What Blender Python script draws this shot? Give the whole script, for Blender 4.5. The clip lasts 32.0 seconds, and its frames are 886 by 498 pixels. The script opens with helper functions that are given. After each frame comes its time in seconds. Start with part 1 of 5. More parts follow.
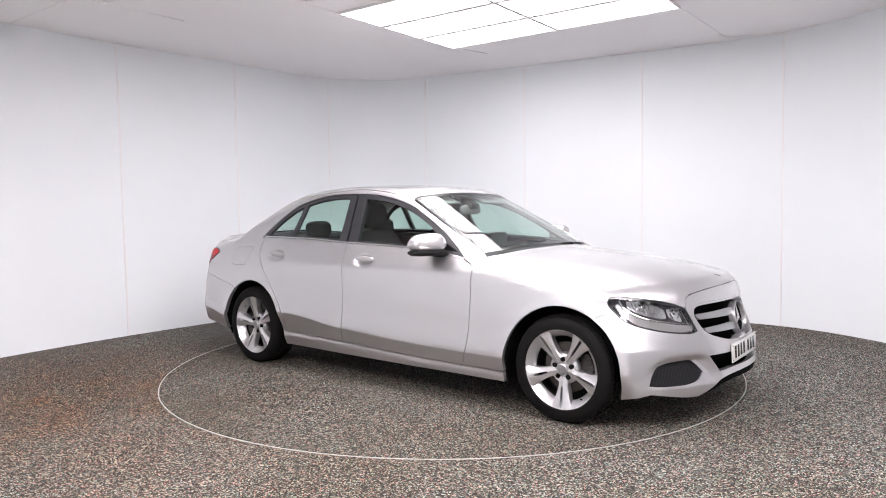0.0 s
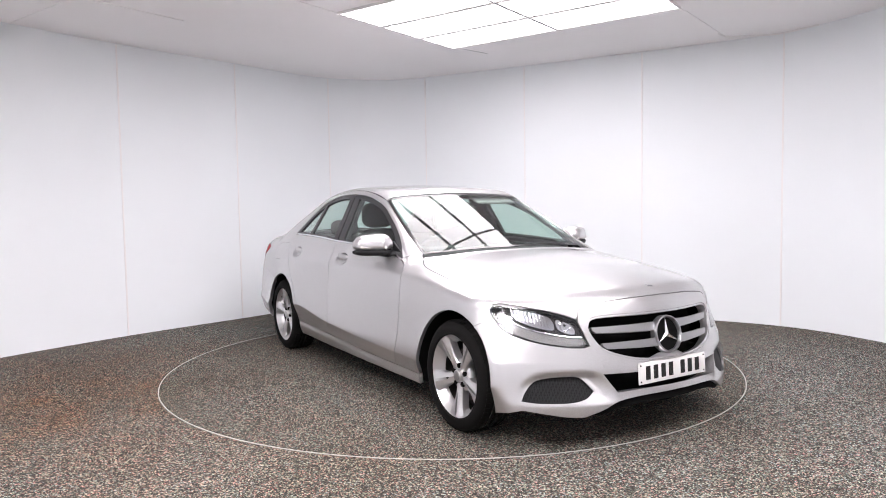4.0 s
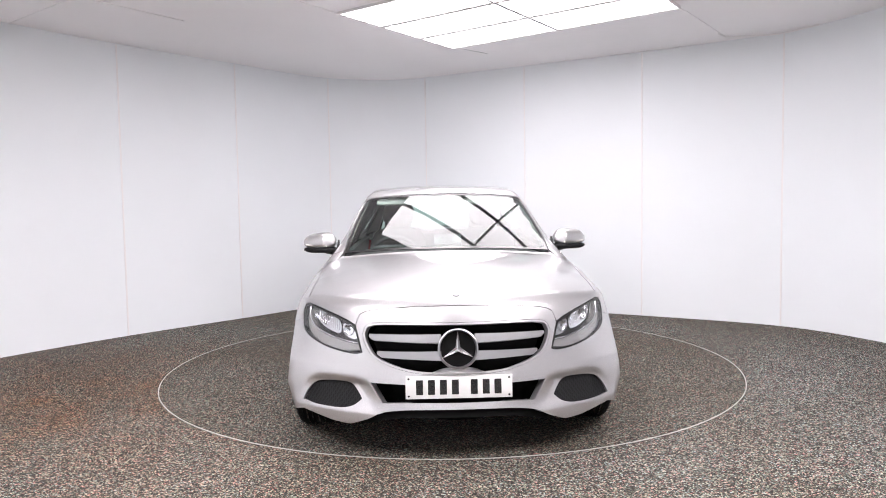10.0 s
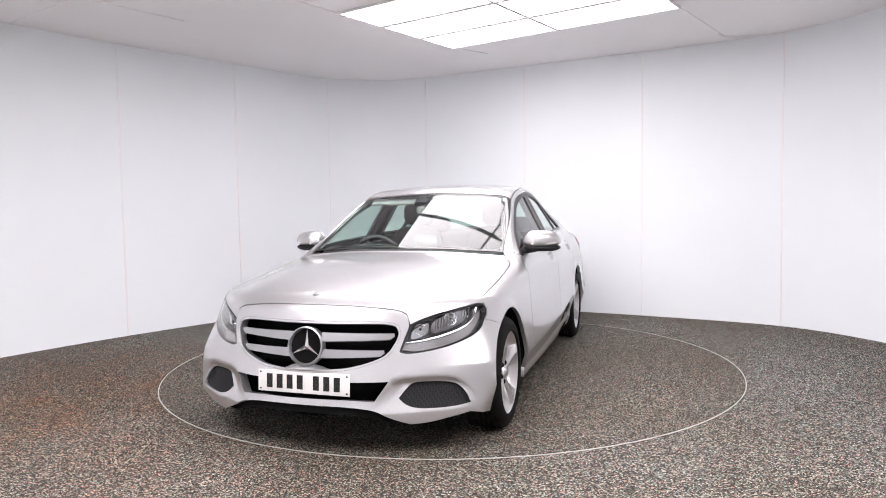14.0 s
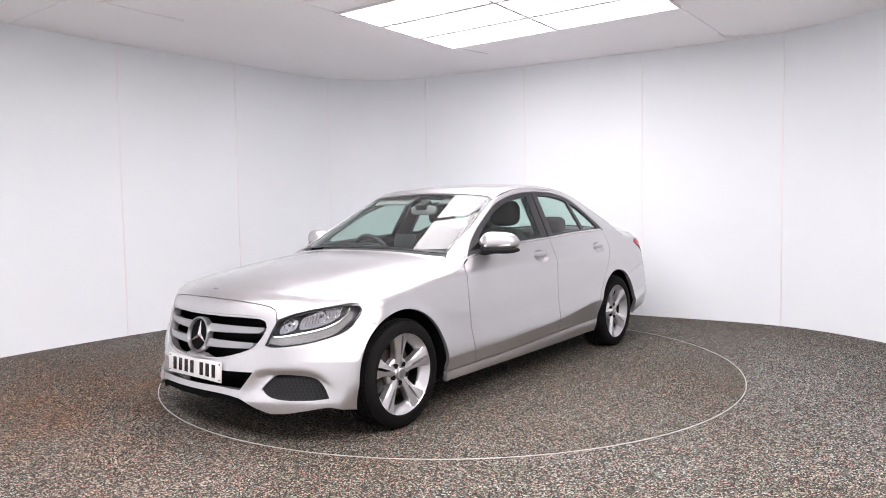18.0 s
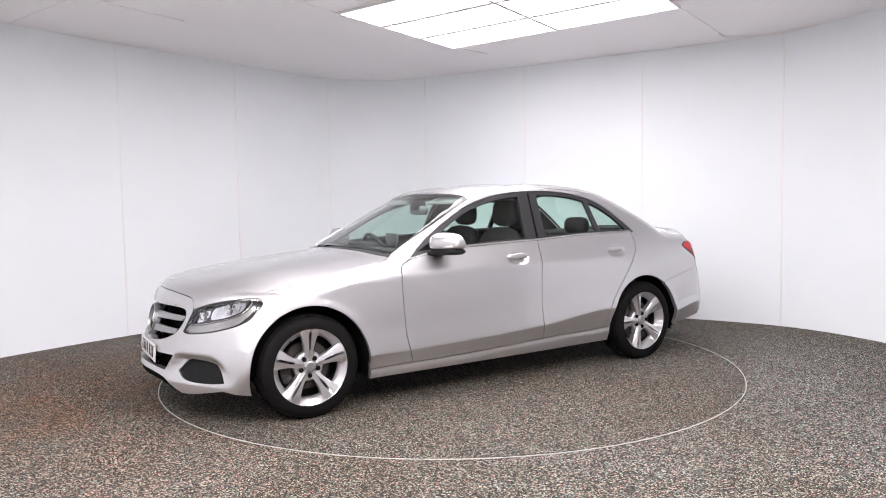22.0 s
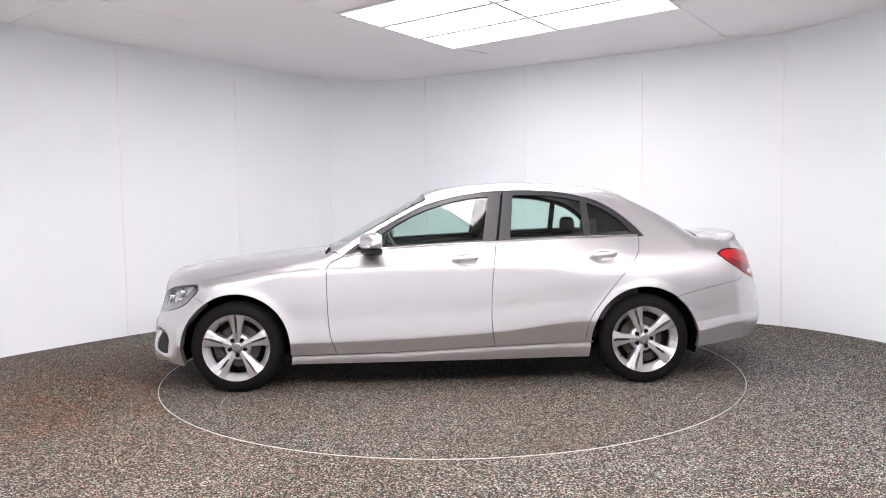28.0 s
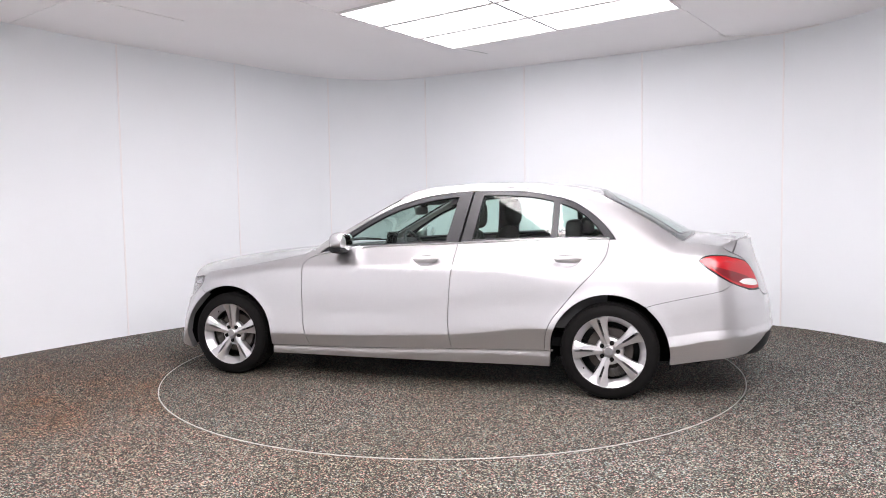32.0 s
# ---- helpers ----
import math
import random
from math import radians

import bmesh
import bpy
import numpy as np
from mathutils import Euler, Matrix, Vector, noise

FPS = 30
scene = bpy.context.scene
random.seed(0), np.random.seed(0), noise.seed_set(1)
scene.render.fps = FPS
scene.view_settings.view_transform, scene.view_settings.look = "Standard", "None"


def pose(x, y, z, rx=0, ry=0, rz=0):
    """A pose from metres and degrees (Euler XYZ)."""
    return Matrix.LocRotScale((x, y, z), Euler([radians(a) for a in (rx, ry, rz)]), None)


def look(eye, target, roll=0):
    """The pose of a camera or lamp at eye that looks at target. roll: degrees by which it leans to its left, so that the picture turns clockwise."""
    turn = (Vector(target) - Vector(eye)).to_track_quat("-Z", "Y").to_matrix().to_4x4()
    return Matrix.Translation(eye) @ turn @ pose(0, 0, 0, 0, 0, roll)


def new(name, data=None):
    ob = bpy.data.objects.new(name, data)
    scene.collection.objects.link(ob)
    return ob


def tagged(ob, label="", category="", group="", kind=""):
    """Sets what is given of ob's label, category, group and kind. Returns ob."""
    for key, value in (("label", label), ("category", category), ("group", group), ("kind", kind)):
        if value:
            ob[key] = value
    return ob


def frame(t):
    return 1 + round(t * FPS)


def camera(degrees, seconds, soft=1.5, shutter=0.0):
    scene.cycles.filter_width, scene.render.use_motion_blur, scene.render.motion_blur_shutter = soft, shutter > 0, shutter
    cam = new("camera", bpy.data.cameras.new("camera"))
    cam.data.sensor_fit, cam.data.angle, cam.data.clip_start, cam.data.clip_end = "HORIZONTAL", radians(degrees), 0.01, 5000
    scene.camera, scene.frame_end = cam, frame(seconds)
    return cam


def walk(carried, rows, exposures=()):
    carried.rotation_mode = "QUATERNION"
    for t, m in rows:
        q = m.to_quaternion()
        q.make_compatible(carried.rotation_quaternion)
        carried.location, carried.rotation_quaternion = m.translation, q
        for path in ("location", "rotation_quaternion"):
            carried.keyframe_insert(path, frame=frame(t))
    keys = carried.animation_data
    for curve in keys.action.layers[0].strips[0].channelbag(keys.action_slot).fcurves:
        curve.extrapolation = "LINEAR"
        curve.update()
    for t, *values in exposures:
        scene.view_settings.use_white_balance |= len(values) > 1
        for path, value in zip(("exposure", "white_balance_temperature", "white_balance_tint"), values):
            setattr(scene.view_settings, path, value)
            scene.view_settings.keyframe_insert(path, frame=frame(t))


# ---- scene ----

# camera: fixed on its stand, 1.26 m over the floor
cam = camera(64.92, 32.0, soft=1.0)
EYE = (0.0, -5.626, 1.262)
CAM = look(EYE, (-0.0492, -0.036, 0.9214), -0.92)
walk(cam, [(0.0, CAM), (32.0, CAM)], exposures=[(0.0, 0.0), (32.0, 0.0)])

# world: the booth is closed, the sky only closes the outside
world = bpy.data.worlds.new("world")
scene.world = world
world.use_nodes = True
world.node_tree.nodes["Background"].inputs[0].default_value = (0.8, 0.85, 1.0, 1.0)
world.node_tree.nodes["Background"].inputs[1].default_value = 0.02
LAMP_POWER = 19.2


# ---------------------------------------------------------------- materials
def material(name, color, rough=0.5, metal=0.0, coat=0.0, coat_rough=0.03, spec=0.5, emit=None, emit_power=0.0):
    m = bpy.data.materials.new(name)
    m.use_nodes = True
    b = m.node_tree.nodes["Principled BSDF"]
    b.inputs["Base Color"].default_value = (*color, 1.0)
    b.inputs["Roughness"].default_value = rough
    b.inputs["Metallic"].default_value = metal
    b.inputs["Coat Weight"].default_value = coat
    b.inputs["Coat Roughness"].default_value = coat_rough
    b.inputs["Specular IOR Level"].default_value = spec
    if emit:
        b.inputs["Emission Color"].default_value = (*emit, 1.0)
        b.inputs["Emission Strength"].default_value = emit_power
    return m


def node(m, kind, **values):
    n = m.node_tree.nodes.new(kind)
    for key, value in values.items():
        setattr(n, key, value)
    return n


def join(m, a, b):
    m.node_tree.links.new(a, b)


def coords(m, scale=(1, 1, 1)):
    tc = node(m, "ShaderNodeTexCoord")
    mp = node(m, "ShaderNodeMapping")
    mp.inputs["Scale"].default_value = scale
    join(m, tc.outputs["Object"], mp.inputs["Vector"])
    return mp.outputs["Vector"]


def noise_tex(m, vec, scale, detail=3.0, rough=0.55):
    n = node(m, "ShaderNodeTexNoise")
    n.inputs["Scale"].default_value = scale
    n.inputs["Detail"].default_value = detail
    n.inputs["Roughness"].default_value = rough
    join(m, vec, n.inputs["Vector"])
    return n.outputs["Fac"]


def ramp(m, fac, stops):
    r = node(m, "ShaderNodeValToRGB")
    while len(r.color_ramp.elements) < len(stops):
        r.color_ramp.elements.new(0.5)
    for e, (pos, col) in zip(r.color_ramp.elements, stops):
        e.position, e.color = pos, (*col, 1.0)
    join(m, fac, r.inputs["Fac"])
    return r.outputs["Color"]


def mix(m, fac, a, b, blend="MIX"):
    n = node(m, "ShaderNodeMix", data_type="RGBA", blend_type=blend)
    for sock, value in ((n.inputs["Factor"], fac), (n.inputs[6], a), (n.inputs[7], b)):
        if isinstance(value, (int, float)):
            sock.default_value = value
        elif isinstance(value, tuple):
            sock.default_value = (*value, 1.0)
        else:
            join(m, value, sock)
    return n.outputs[2]


def bump(m, height, strength, distance):
    n = node(m, "ShaderNodeBump")
    n.inputs["Strength"].default_value = strength
    n.inputs["Distance"].default_value = distance
    join(m, height, n.inputs["Height"])
    join(m, n.outputs["Normal"], m.node_tree.nodes["Principled BSDF"].inputs["Normal"])


def put(m, socket, name):
    join(m, socket, m.node_tree.nodes["Principled BSDF"].inputs[name])


def speckled_floor(name, dark, stained):
    m = material(name, (0.1, 0.09, 0.09), 0.85, spec=0.3)
    vec = coords(m)
    v = node(m, "ShaderNodeTexVoronoi")
    v.inputs["Scale"].default_value = 165.0
    join(m, vec, v.inputs["Vector"])
    hue = node(m, "ShaderNodeSeparateColor")
    join(m, v.outputs["Color"], hue.inputs[0])
    tone = ramp(m, hue.outputs[0], [(0.0, (0.008, 0.007, 0.007)), (0.40, (0.036, 0.033, 0.032)), (0.62, (0.14, 0.13, 0.128)),
                                    (0.82, (0.42, 0.40, 0.395)), (1.0, (0.90, 0.87, 0.86))])
    tint = ramp(m, hue.outputs[1], [(0.0, (1.0, 0.42, 0.46)), (0.25, (1.0, 0.88, 0.76)), (0.6, (0.70, 1.0, 0.80)), (1.0, (0.58, 0.84, 1.0))])
    col = mix(m, 0.9, tone, tint, "MULTIPLY")
    stain = noise_tex(m, vec, 0.55, 4.0)
    wear = ramp(m, stain, [(0.35, (0.75, 0.68, 0.60)), (0.65, (1.0, 1.0, 1.0))])
    col = mix(m, 1.0, col, wear, "MULTIPLY")
    spot = node(m, "ShaderNodeTexGradient", gradient_type="SPHERICAL")
    place = node(m, "ShaderNodeMapping")
    place.inputs["Location"].default_value = (0.74, 0.40, 0)
    place.inputs["Scale"].default_value = (0.27, 0.40, 0.3)
    join(m, vec, place.inputs["Vector"])
    join(m, place.outputs["Vector"], spot.inputs["Vector"])
    brown = mix(m, 1.0, spot.outputs["Color"], ramp(m, noise_tex(m, vec, 2.2, 4.0), [(0.35, (0.2, 0.2, 0.2)), (0.65, (1.0, 1.0, 1.0))]), "MULTIPLY")
    tone = node(m, "ShaderNodeSeparateColor")
    join(m, brown, tone.inputs[0])
    if stained:
        col = mix(m, tone.outputs[0], col, mix(m, 1.0, col, (1.05, 0.66, 0.42), "MULTIPLY"))
    col = mix(m, 1.0, col, dark, "MULTIPLY")
    put(m, col, "Base Color")
    bump(m, v.outputs["Distance"], 0.6, 0.004)
    return m


def wall_finish(name, color, gloss):
    m = material(name, color, gloss, spec=0.4)
    vec = coords(m)
    n = noise_tex(m, vec, 0.9, 3.0)
    col = mix(m, n, tuple(c * 0.96 for c in color), tuple(min(1, c * 1.03) for c in color))
    put(m, col, "Base Color")
    bump(m, noise_tex(m, vec, 3.0, 2.0), 0.05, 0.02)
    return m


def car_paint():
    m = material("silver_metallic_paint", (0.74, 0.73, 0.74), 0.40, 0.88, 1.0, 0.02)
    vec = coords(m)
    v = node(m, "ShaderNodeTexVoronoi")
    v.inputs["Scale"].default_value = 1400.0
    join(m, vec, v.inputs["Vector"])
    s = node(m, "ShaderNodeSeparateColor")
    join(m, v.outputs["Color"], s.inputs[0])
    flake = ramp(m, s.outputs[0], [(0.0, (0.46, 0.452, 0.462)), (1.0, (0.64, 0.63, 0.64))])
    put(m, flake, "Base Color")
    r = ramp(m, noise_tex(m, vec, 6.0), [(0.3, (0.33, 0.33, 0.33)), (0.7, (0.38, 0.38, 0.38))])
    put(m, r, "Roughness")
    return m


def glass(name, tint, base=0.065):
    m = bpy.data.materials.new(name)
    m.use_nodes = True
    t = m.node_tree
    t.nodes.clear()
    out = t.nodes.new("ShaderNodeOutputMaterial")
    clear = t.nodes.new("ShaderNodeBsdfTransparent")
    clear.inputs[0].default_value = (*tint, 1.0)
    gloss = t.nodes.new("ShaderNodeBsdfGlossy")
    gloss.inputs["Roughness"].default_value = 0.01
    gloss.inputs["Color"].default_value = (1, 1, 1, 1)
    facing = t.nodes.new("ShaderNodeLayerWeight")
    facing.inputs["Blend"].default_value = 0.5
    rise = t.nodes.new("ShaderNodeMath")
    rise.operation = "POWER"
    rise.inputs[1].default_value = 4.5
    t.links.new(facing.outputs["Facing"], rise.inputs[0])
    fres = t.nodes.new("ShaderNodeMath")
    fres.operation = "MULTIPLY_ADD"
    fres.inputs[1].default_value = 1.0 - base
    fres.inputs[2].default_value = base
    t.links.new(rise.outputs[0], fres.inputs[0])
    blend = t.nodes.new("ShaderNodeMixShader")
    t.links.new(fres.outputs[0], blend.inputs[0])
    t.links.new(clear.outputs[0], blend.inputs[1])
    t.links.new(gloss.outputs[0], blend.inputs[2])
    t.links.new(blend.outputs[0], out.inputs[0])
    return m


def grained(name, color, rough, scale=180.0, strength=0.3, spec=0.5):
    m = material(name, color, rough, spec=spec)
    vec = coords(m)
    n = noise_tex(m, vec, scale, 2.0)
    col = mix(m, noise_tex(m, vec, 5.0), tuple(c * 0.8 for c in color), tuple(c * 1.2 for c in color))
    put(m, col, "Base Color")
    bump(m, n, strength, 0.001)
    return m


def honeycomb():
    m = material("black_honeycomb", (0.012, 0.012, 0.013), 0.6, spec=0.15)
    v = node(m, "ShaderNodeTexVoronoi", feature="DISTANCE_TO_EDGE")
    v.inputs["Scale"].default_value = 85.0
    v.inputs["Randomness"].default_value = 0.15
    join(m, coords(m, (1.0, 1.0, 1.6)), v.inputs["Vector"])
    put(m, ramp(m, v.outputs["Distance"], [(0.08, (0.013, 0.013, 0.014)), (0.22, (0.002, 0.002, 0.002))]), "Base Color")
    return m


PAINT = car_paint()
FLOOR = speckled_floor("speckled_resin_carpet", (0.70, 0.655, 0.645), True)
DISC = speckled_floor("speckled_turntable_carpet", (0.59, 0.53, 0.495), False)
WALL = wall_finish("white_wall_cladding", (0.840, 0.866, 0.89), 0.55)
CEIL = wall_finish("white_ceiling_board", (0.95, 0.93, 0.94), 0.7)
# grey for a wall panel out of view, added to darken the car's reflections
UNSEEN_GREY = grained("unseen_grey_panel", (0.30, 0.30, 0.31), 0.9, 40.0)
JOINT = material("grey_joint", (0.52, 0.51, 0.52), 0.6)
STRIP = material("white_joint_strip", (0.86, 0.84, 0.84), 0.4)
# LAMP serves only the fields out of view, two of them added
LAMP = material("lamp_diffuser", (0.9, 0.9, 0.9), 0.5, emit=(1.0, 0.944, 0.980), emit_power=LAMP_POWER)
# field in view turned down to 0.40 so the nearby wall does not clip
LAMP_SOFT = material("dimmed_lamp_diffuser", (0.9, 0.9, 0.9), 0.5, emit=(1.0, 0.944, 0.980), emit_power=LAMP_POWER * 0.40)
FRAME = material("lamp_frame_paint", (0.72, 0.70, 0.70), 0.5)
STEEL = material("brushed_steel_edge", (0.50, 0.49, 0.47), 0.5, 0.5)
BLACK = grained("black_plastic", (0.010, 0.010, 0.011), 0.6, spec=0.22)
GLOSS_BLACK = material("gloss_black_trim", (0.012, 0.012, 0.013), 0.18, coat=0.5)
PILLAR = material("satin_black_pillar", (0.018, 0.018, 0.020), 0.38)
RUBBER = grained("black_rubber", (0.007, 0.0065, 0.0065), 0.75, 90.0, spec=0.10)
LINER = grained("dull_black_liner", (0.006, 0.006, 0.006), 0.95, 60.0, spec=0.03)
CHROME = material("polished_chrome", (0.78, 0.78, 0.79), 0.2, 1.0)
SLAT = material("satin_silver_slat", (0.34, 0.34, 0.35), 0.34, 0.85, 0.3)
ALLOY = material("silver_alloy", (0.60, 0.59, 0.60), 0.30, 0.8, 0.4)
DARK_METAL = grained("dark_cast_metal", (0.022, 0.019, 0.017), 0.55)
DISC_METAL = grained("worn_brake_disc", (0.038, 0.030, 0.026), 0.45)
GLASS = glass("green_tinted_glass", (0.74, 0.88, 0.83))
SIDE_GLASS = glass("green_tinted_side_glass", (0.74, 0.88, 0.83), 0.036)
LENS = glass("clear_lens", (0.93, 0.94, 0.95), 0.07)
RED = material("red_lens", (0.40, 0.006, 0.012), 0.25, coat=0.15)
DARK_RED = material("dark_red_lens", (0.15, 0.004, 0.008), 0.25, coat=0.15)
AMBER = material("pale_lens", (0.75, 0.72, 0.70), 0.15, coat=1.0)
MIRROR = material("mirror_glass", (0.85, 0.86, 0.88), 0.02, 1.0)
FABRIC = grained("dark_seat_fabric", (0.028, 0.026, 0.026), 0.9, 400.0, 0.12)
LINING = grained("pale_headlining", (0.45, 0.43, 0.41), 0.9, 300.0)
DASH = grained("dark_dashboard", (0.025, 0.025, 0.027), 0.6, 250.0)
VISOR = grained("pale_visor_cloth", (0.26, 0.255, 0.245), 0.9, 300.0)
PLATE = material("white_plate", (0.62, 0.61, 0.60), 0.35)
HOUSING = material("dark_lamp_housing", (0.04, 0.04, 0.042), 0.35, 0.4)
LIGHT_BAR = material("frosted_light_bar", (0.28, 0.275, 0.27), 0.18, 0.4, coat=0.6)
REFLECTOR = material("lamp_reflector", (0.78, 0.78, 0.80), 0.10, 1.0)


# ---------------------------------------------------------------- mesh helpers
def link_mesh(name, verts, faces, mat, parent=None, label="", smooth=True, normals=None):
    me = bpy.data.meshes.new(name)
    me.from_pydata([tuple(v) for v in verts], [], faces)
    me.materials.append(mat)
    if smooth:
        me.shade_smooth()
    if normals is not None:
        me.normals_split_custom_set_from_vertices([tuple(n) for n in normals])
    ob = new(name, me)
    if parent is not None:
        ob.parent = parent
    return tagged(ob, label)


def part(name, bm, mat, parent, label="", smooth=True, sharp=40):
    me = bpy.data.meshes.new(name)
    bmesh.ops.recalc_face_normals(bm, faces=bm.faces)
    bm.to_mesh(me)
    bm.free()
    me.materials.append(mat)
    if smooth:
        me.shade_smooth()
        me.set_sharp_from_angle(angle=radians(sharp))
    ob = new(name, me)
    if parent is not None:
        ob.parent = parent
    return tagged(ob, label)


def box(bm, sx, sy, sz, m, bevel=0.0, seg=2):
    r = bmesh.ops.create_cube(bm, size=1.0, matrix=m @ Matrix.Diagonal((sx, sy, sz, 1)))
    if bevel:
        es = list({e for v in r["verts"] for e in v.link_edges})
        bmesh.ops.bevel(bm, geom=es, offset=bevel, segments=seg, affect="EDGES", profile=0.5)


def lathe(bm, profile, m, n=48, closed=False):
    """Turn a profile of (radius, height) about z, then place it with m."""
    rings = []
    for r, h in profile:
        rings.append([bm.verts.new(m @ Vector((r * math.cos(2 * math.pi * i / n), r * math.sin(2 * math.pi * i / n), h))) for i in range(n)])
    pairs = list(zip(rings, rings[1:]))
    if closed:
        pairs.append((rings[-1], rings[0]))
    for a, b in pairs:
        for i in range(n):
            bm.faces.new((a[i], a[(i + 1) % n], b[(i + 1) % n], b[i]))


def prism(bm, outline, depth, m, bevel=0.0):
    """Extrude a flat outline (x, y) along z by depth, then place it with m."""
    bottom = [bm.verts.new(m @ Vector((x, y, 0))) for x, y in outline]
    top = [bm.verts.new(m @ Vector((x, y, depth))) for x, y in outline]
    n = len(outline)
    faces = [bm.faces.new(bottom[::-1]), bm.faces.new(top)]
    for i in range(n):
        faces.append(bm.faces.new((bottom[i], bottom[(i + 1) % n], top[(i + 1) % n], top[i])))
    if bevel:
        bmesh.ops.bevel(bm, geom=list(faces[1].edges), offset=bevel, segments=2, affect="EDGES", profile=0.5)


def tube(bm, path, radius, n=8, closed=False):
    path = [Vector(p) for p in path]
    rings = []
    for i, p in enumerate(path):
        a = path[i - 1] if i or closed else p
        b = path[(i + 1) % len(path)] if i < len(path) - 1 or closed else p
        d = (b - a).normalized()
        s = d.cross(Vector((0, 0, 1)))
        s = s.normalized() if s.length > 1e-4 else Vector((1, 0, 0))
        u = s.cross(d)
        rings.append([bm.verts.new(p + radius * (math.cos(2 * math.pi * k / n) * s + math.sin(2 * math.pi * k / n) * u)) for k in range(n)])
    pairs = list(zip(rings, rings[1:])) + ([(rings[-1], rings[0])] if closed else [])
    for a, b in pairs:
        for k in range(n):
            bm.faces.new((a[k], a[(k + 1) % n], b[(k + 1) % n], b[k]))
    if not closed:
        bm.faces.new(rings[0][::-1])
        bm.faces.new(rings[-1])


def spline(pts, step=0.02, closed=False):
    """A smooth curve through points of any dimension, sampled about every step."""
    p = np.array(pts, float)
    if len(p) < 3:
        n = max(2, int(np.linalg.norm(p[1] - p[0]) / step) + 1)
        return [tuple(p[0] + (p[1] - p[0]) * k / (n - 1)) for k in range(n)]
    out, n = [], len(p)
    for i in range(n if closed else n - 1):
        a, b = p[i], p[(i + 1) % n]
        pa = p[i - 1] if i or closed else 2 * a - b
        pb = p[(i + 2) % n] if closed or i + 2 < n else 2 * b - a
        k = max(1, int(np.linalg.norm(b - a) / step))
        for j in range(k):
            u = j / k
            out.append(tuple(0.5 * (2 * a + (b - pa) * u + (2 * pa - 5 * a + 4 * b - pb) * u * u + (3 * a - pa - 3 * b + pb) * u ** 3)))
    if not closed:
        out.append(tuple(p[-1]))
    return out


# ---------------------------------------------------------------- the booth
HEIGHT = 2.93
OUTLINE = [(4.05, -0.45), (4.2, -2.0), (4.2, -6.2), (3.6, -7.0), (-3.6, -7.0), (-4.3, -6.2), (-4.5, -2.0), (-4.3, -0.3),
           (-3.97, 0.42), (-3.31, 1.40), (-2.45, 2.44), (-1.66, 3.36), (-0.85, 3.65), (-0.30, 3.552), (-0.26, 3.53), (-0.2, 3.498), (0.95, 2.88), (2.18, 2.22), (3.37, 1.42), (3.87, 0.5)]


def ring_mesh(name, outer_z, pts, mat, label, flip, category):
    bm = bmesh.new()
    f = bm.faces.new([bm.verts.new((x, y, outer_z)) for x, y in pts])
    if flip:
        f.normal_flip()
    r = bmesh.ops.extrude_face_region(bm, geom=[f])
    for v in r["geom"]:
        if isinstance(v, bmesh.types.BMVert):
            v.co.z += 0.08 if flip else -0.08
    for x0, y0, x1, y1 in ((-0.93, 0.43, -2.0, -1.1), (-3.9, 0.62, -2.6, -0.34), (-2.3, 0.6, -3.5, -1.06), (2.07, 0.56, 1.0, -0.95), (2.1, 0.58, 2.8, 1.52), (-0.95, 0.45, -0.3, 1.35)):
        d = math.hypot(x1 - x0, y1 - y0)
        box(bm, d, 0.012, 0.006, pose((x0 + x1) / 2, (y0 + y1) / 2, outer_z - 0.0025, 0, 0, math.degrees(math.atan2(y1 - y0, x1 - x0))))
    ob = part(name, bm, mat, None, label, smooth=False)
    return tagged(ob, category=category, kind="structure")


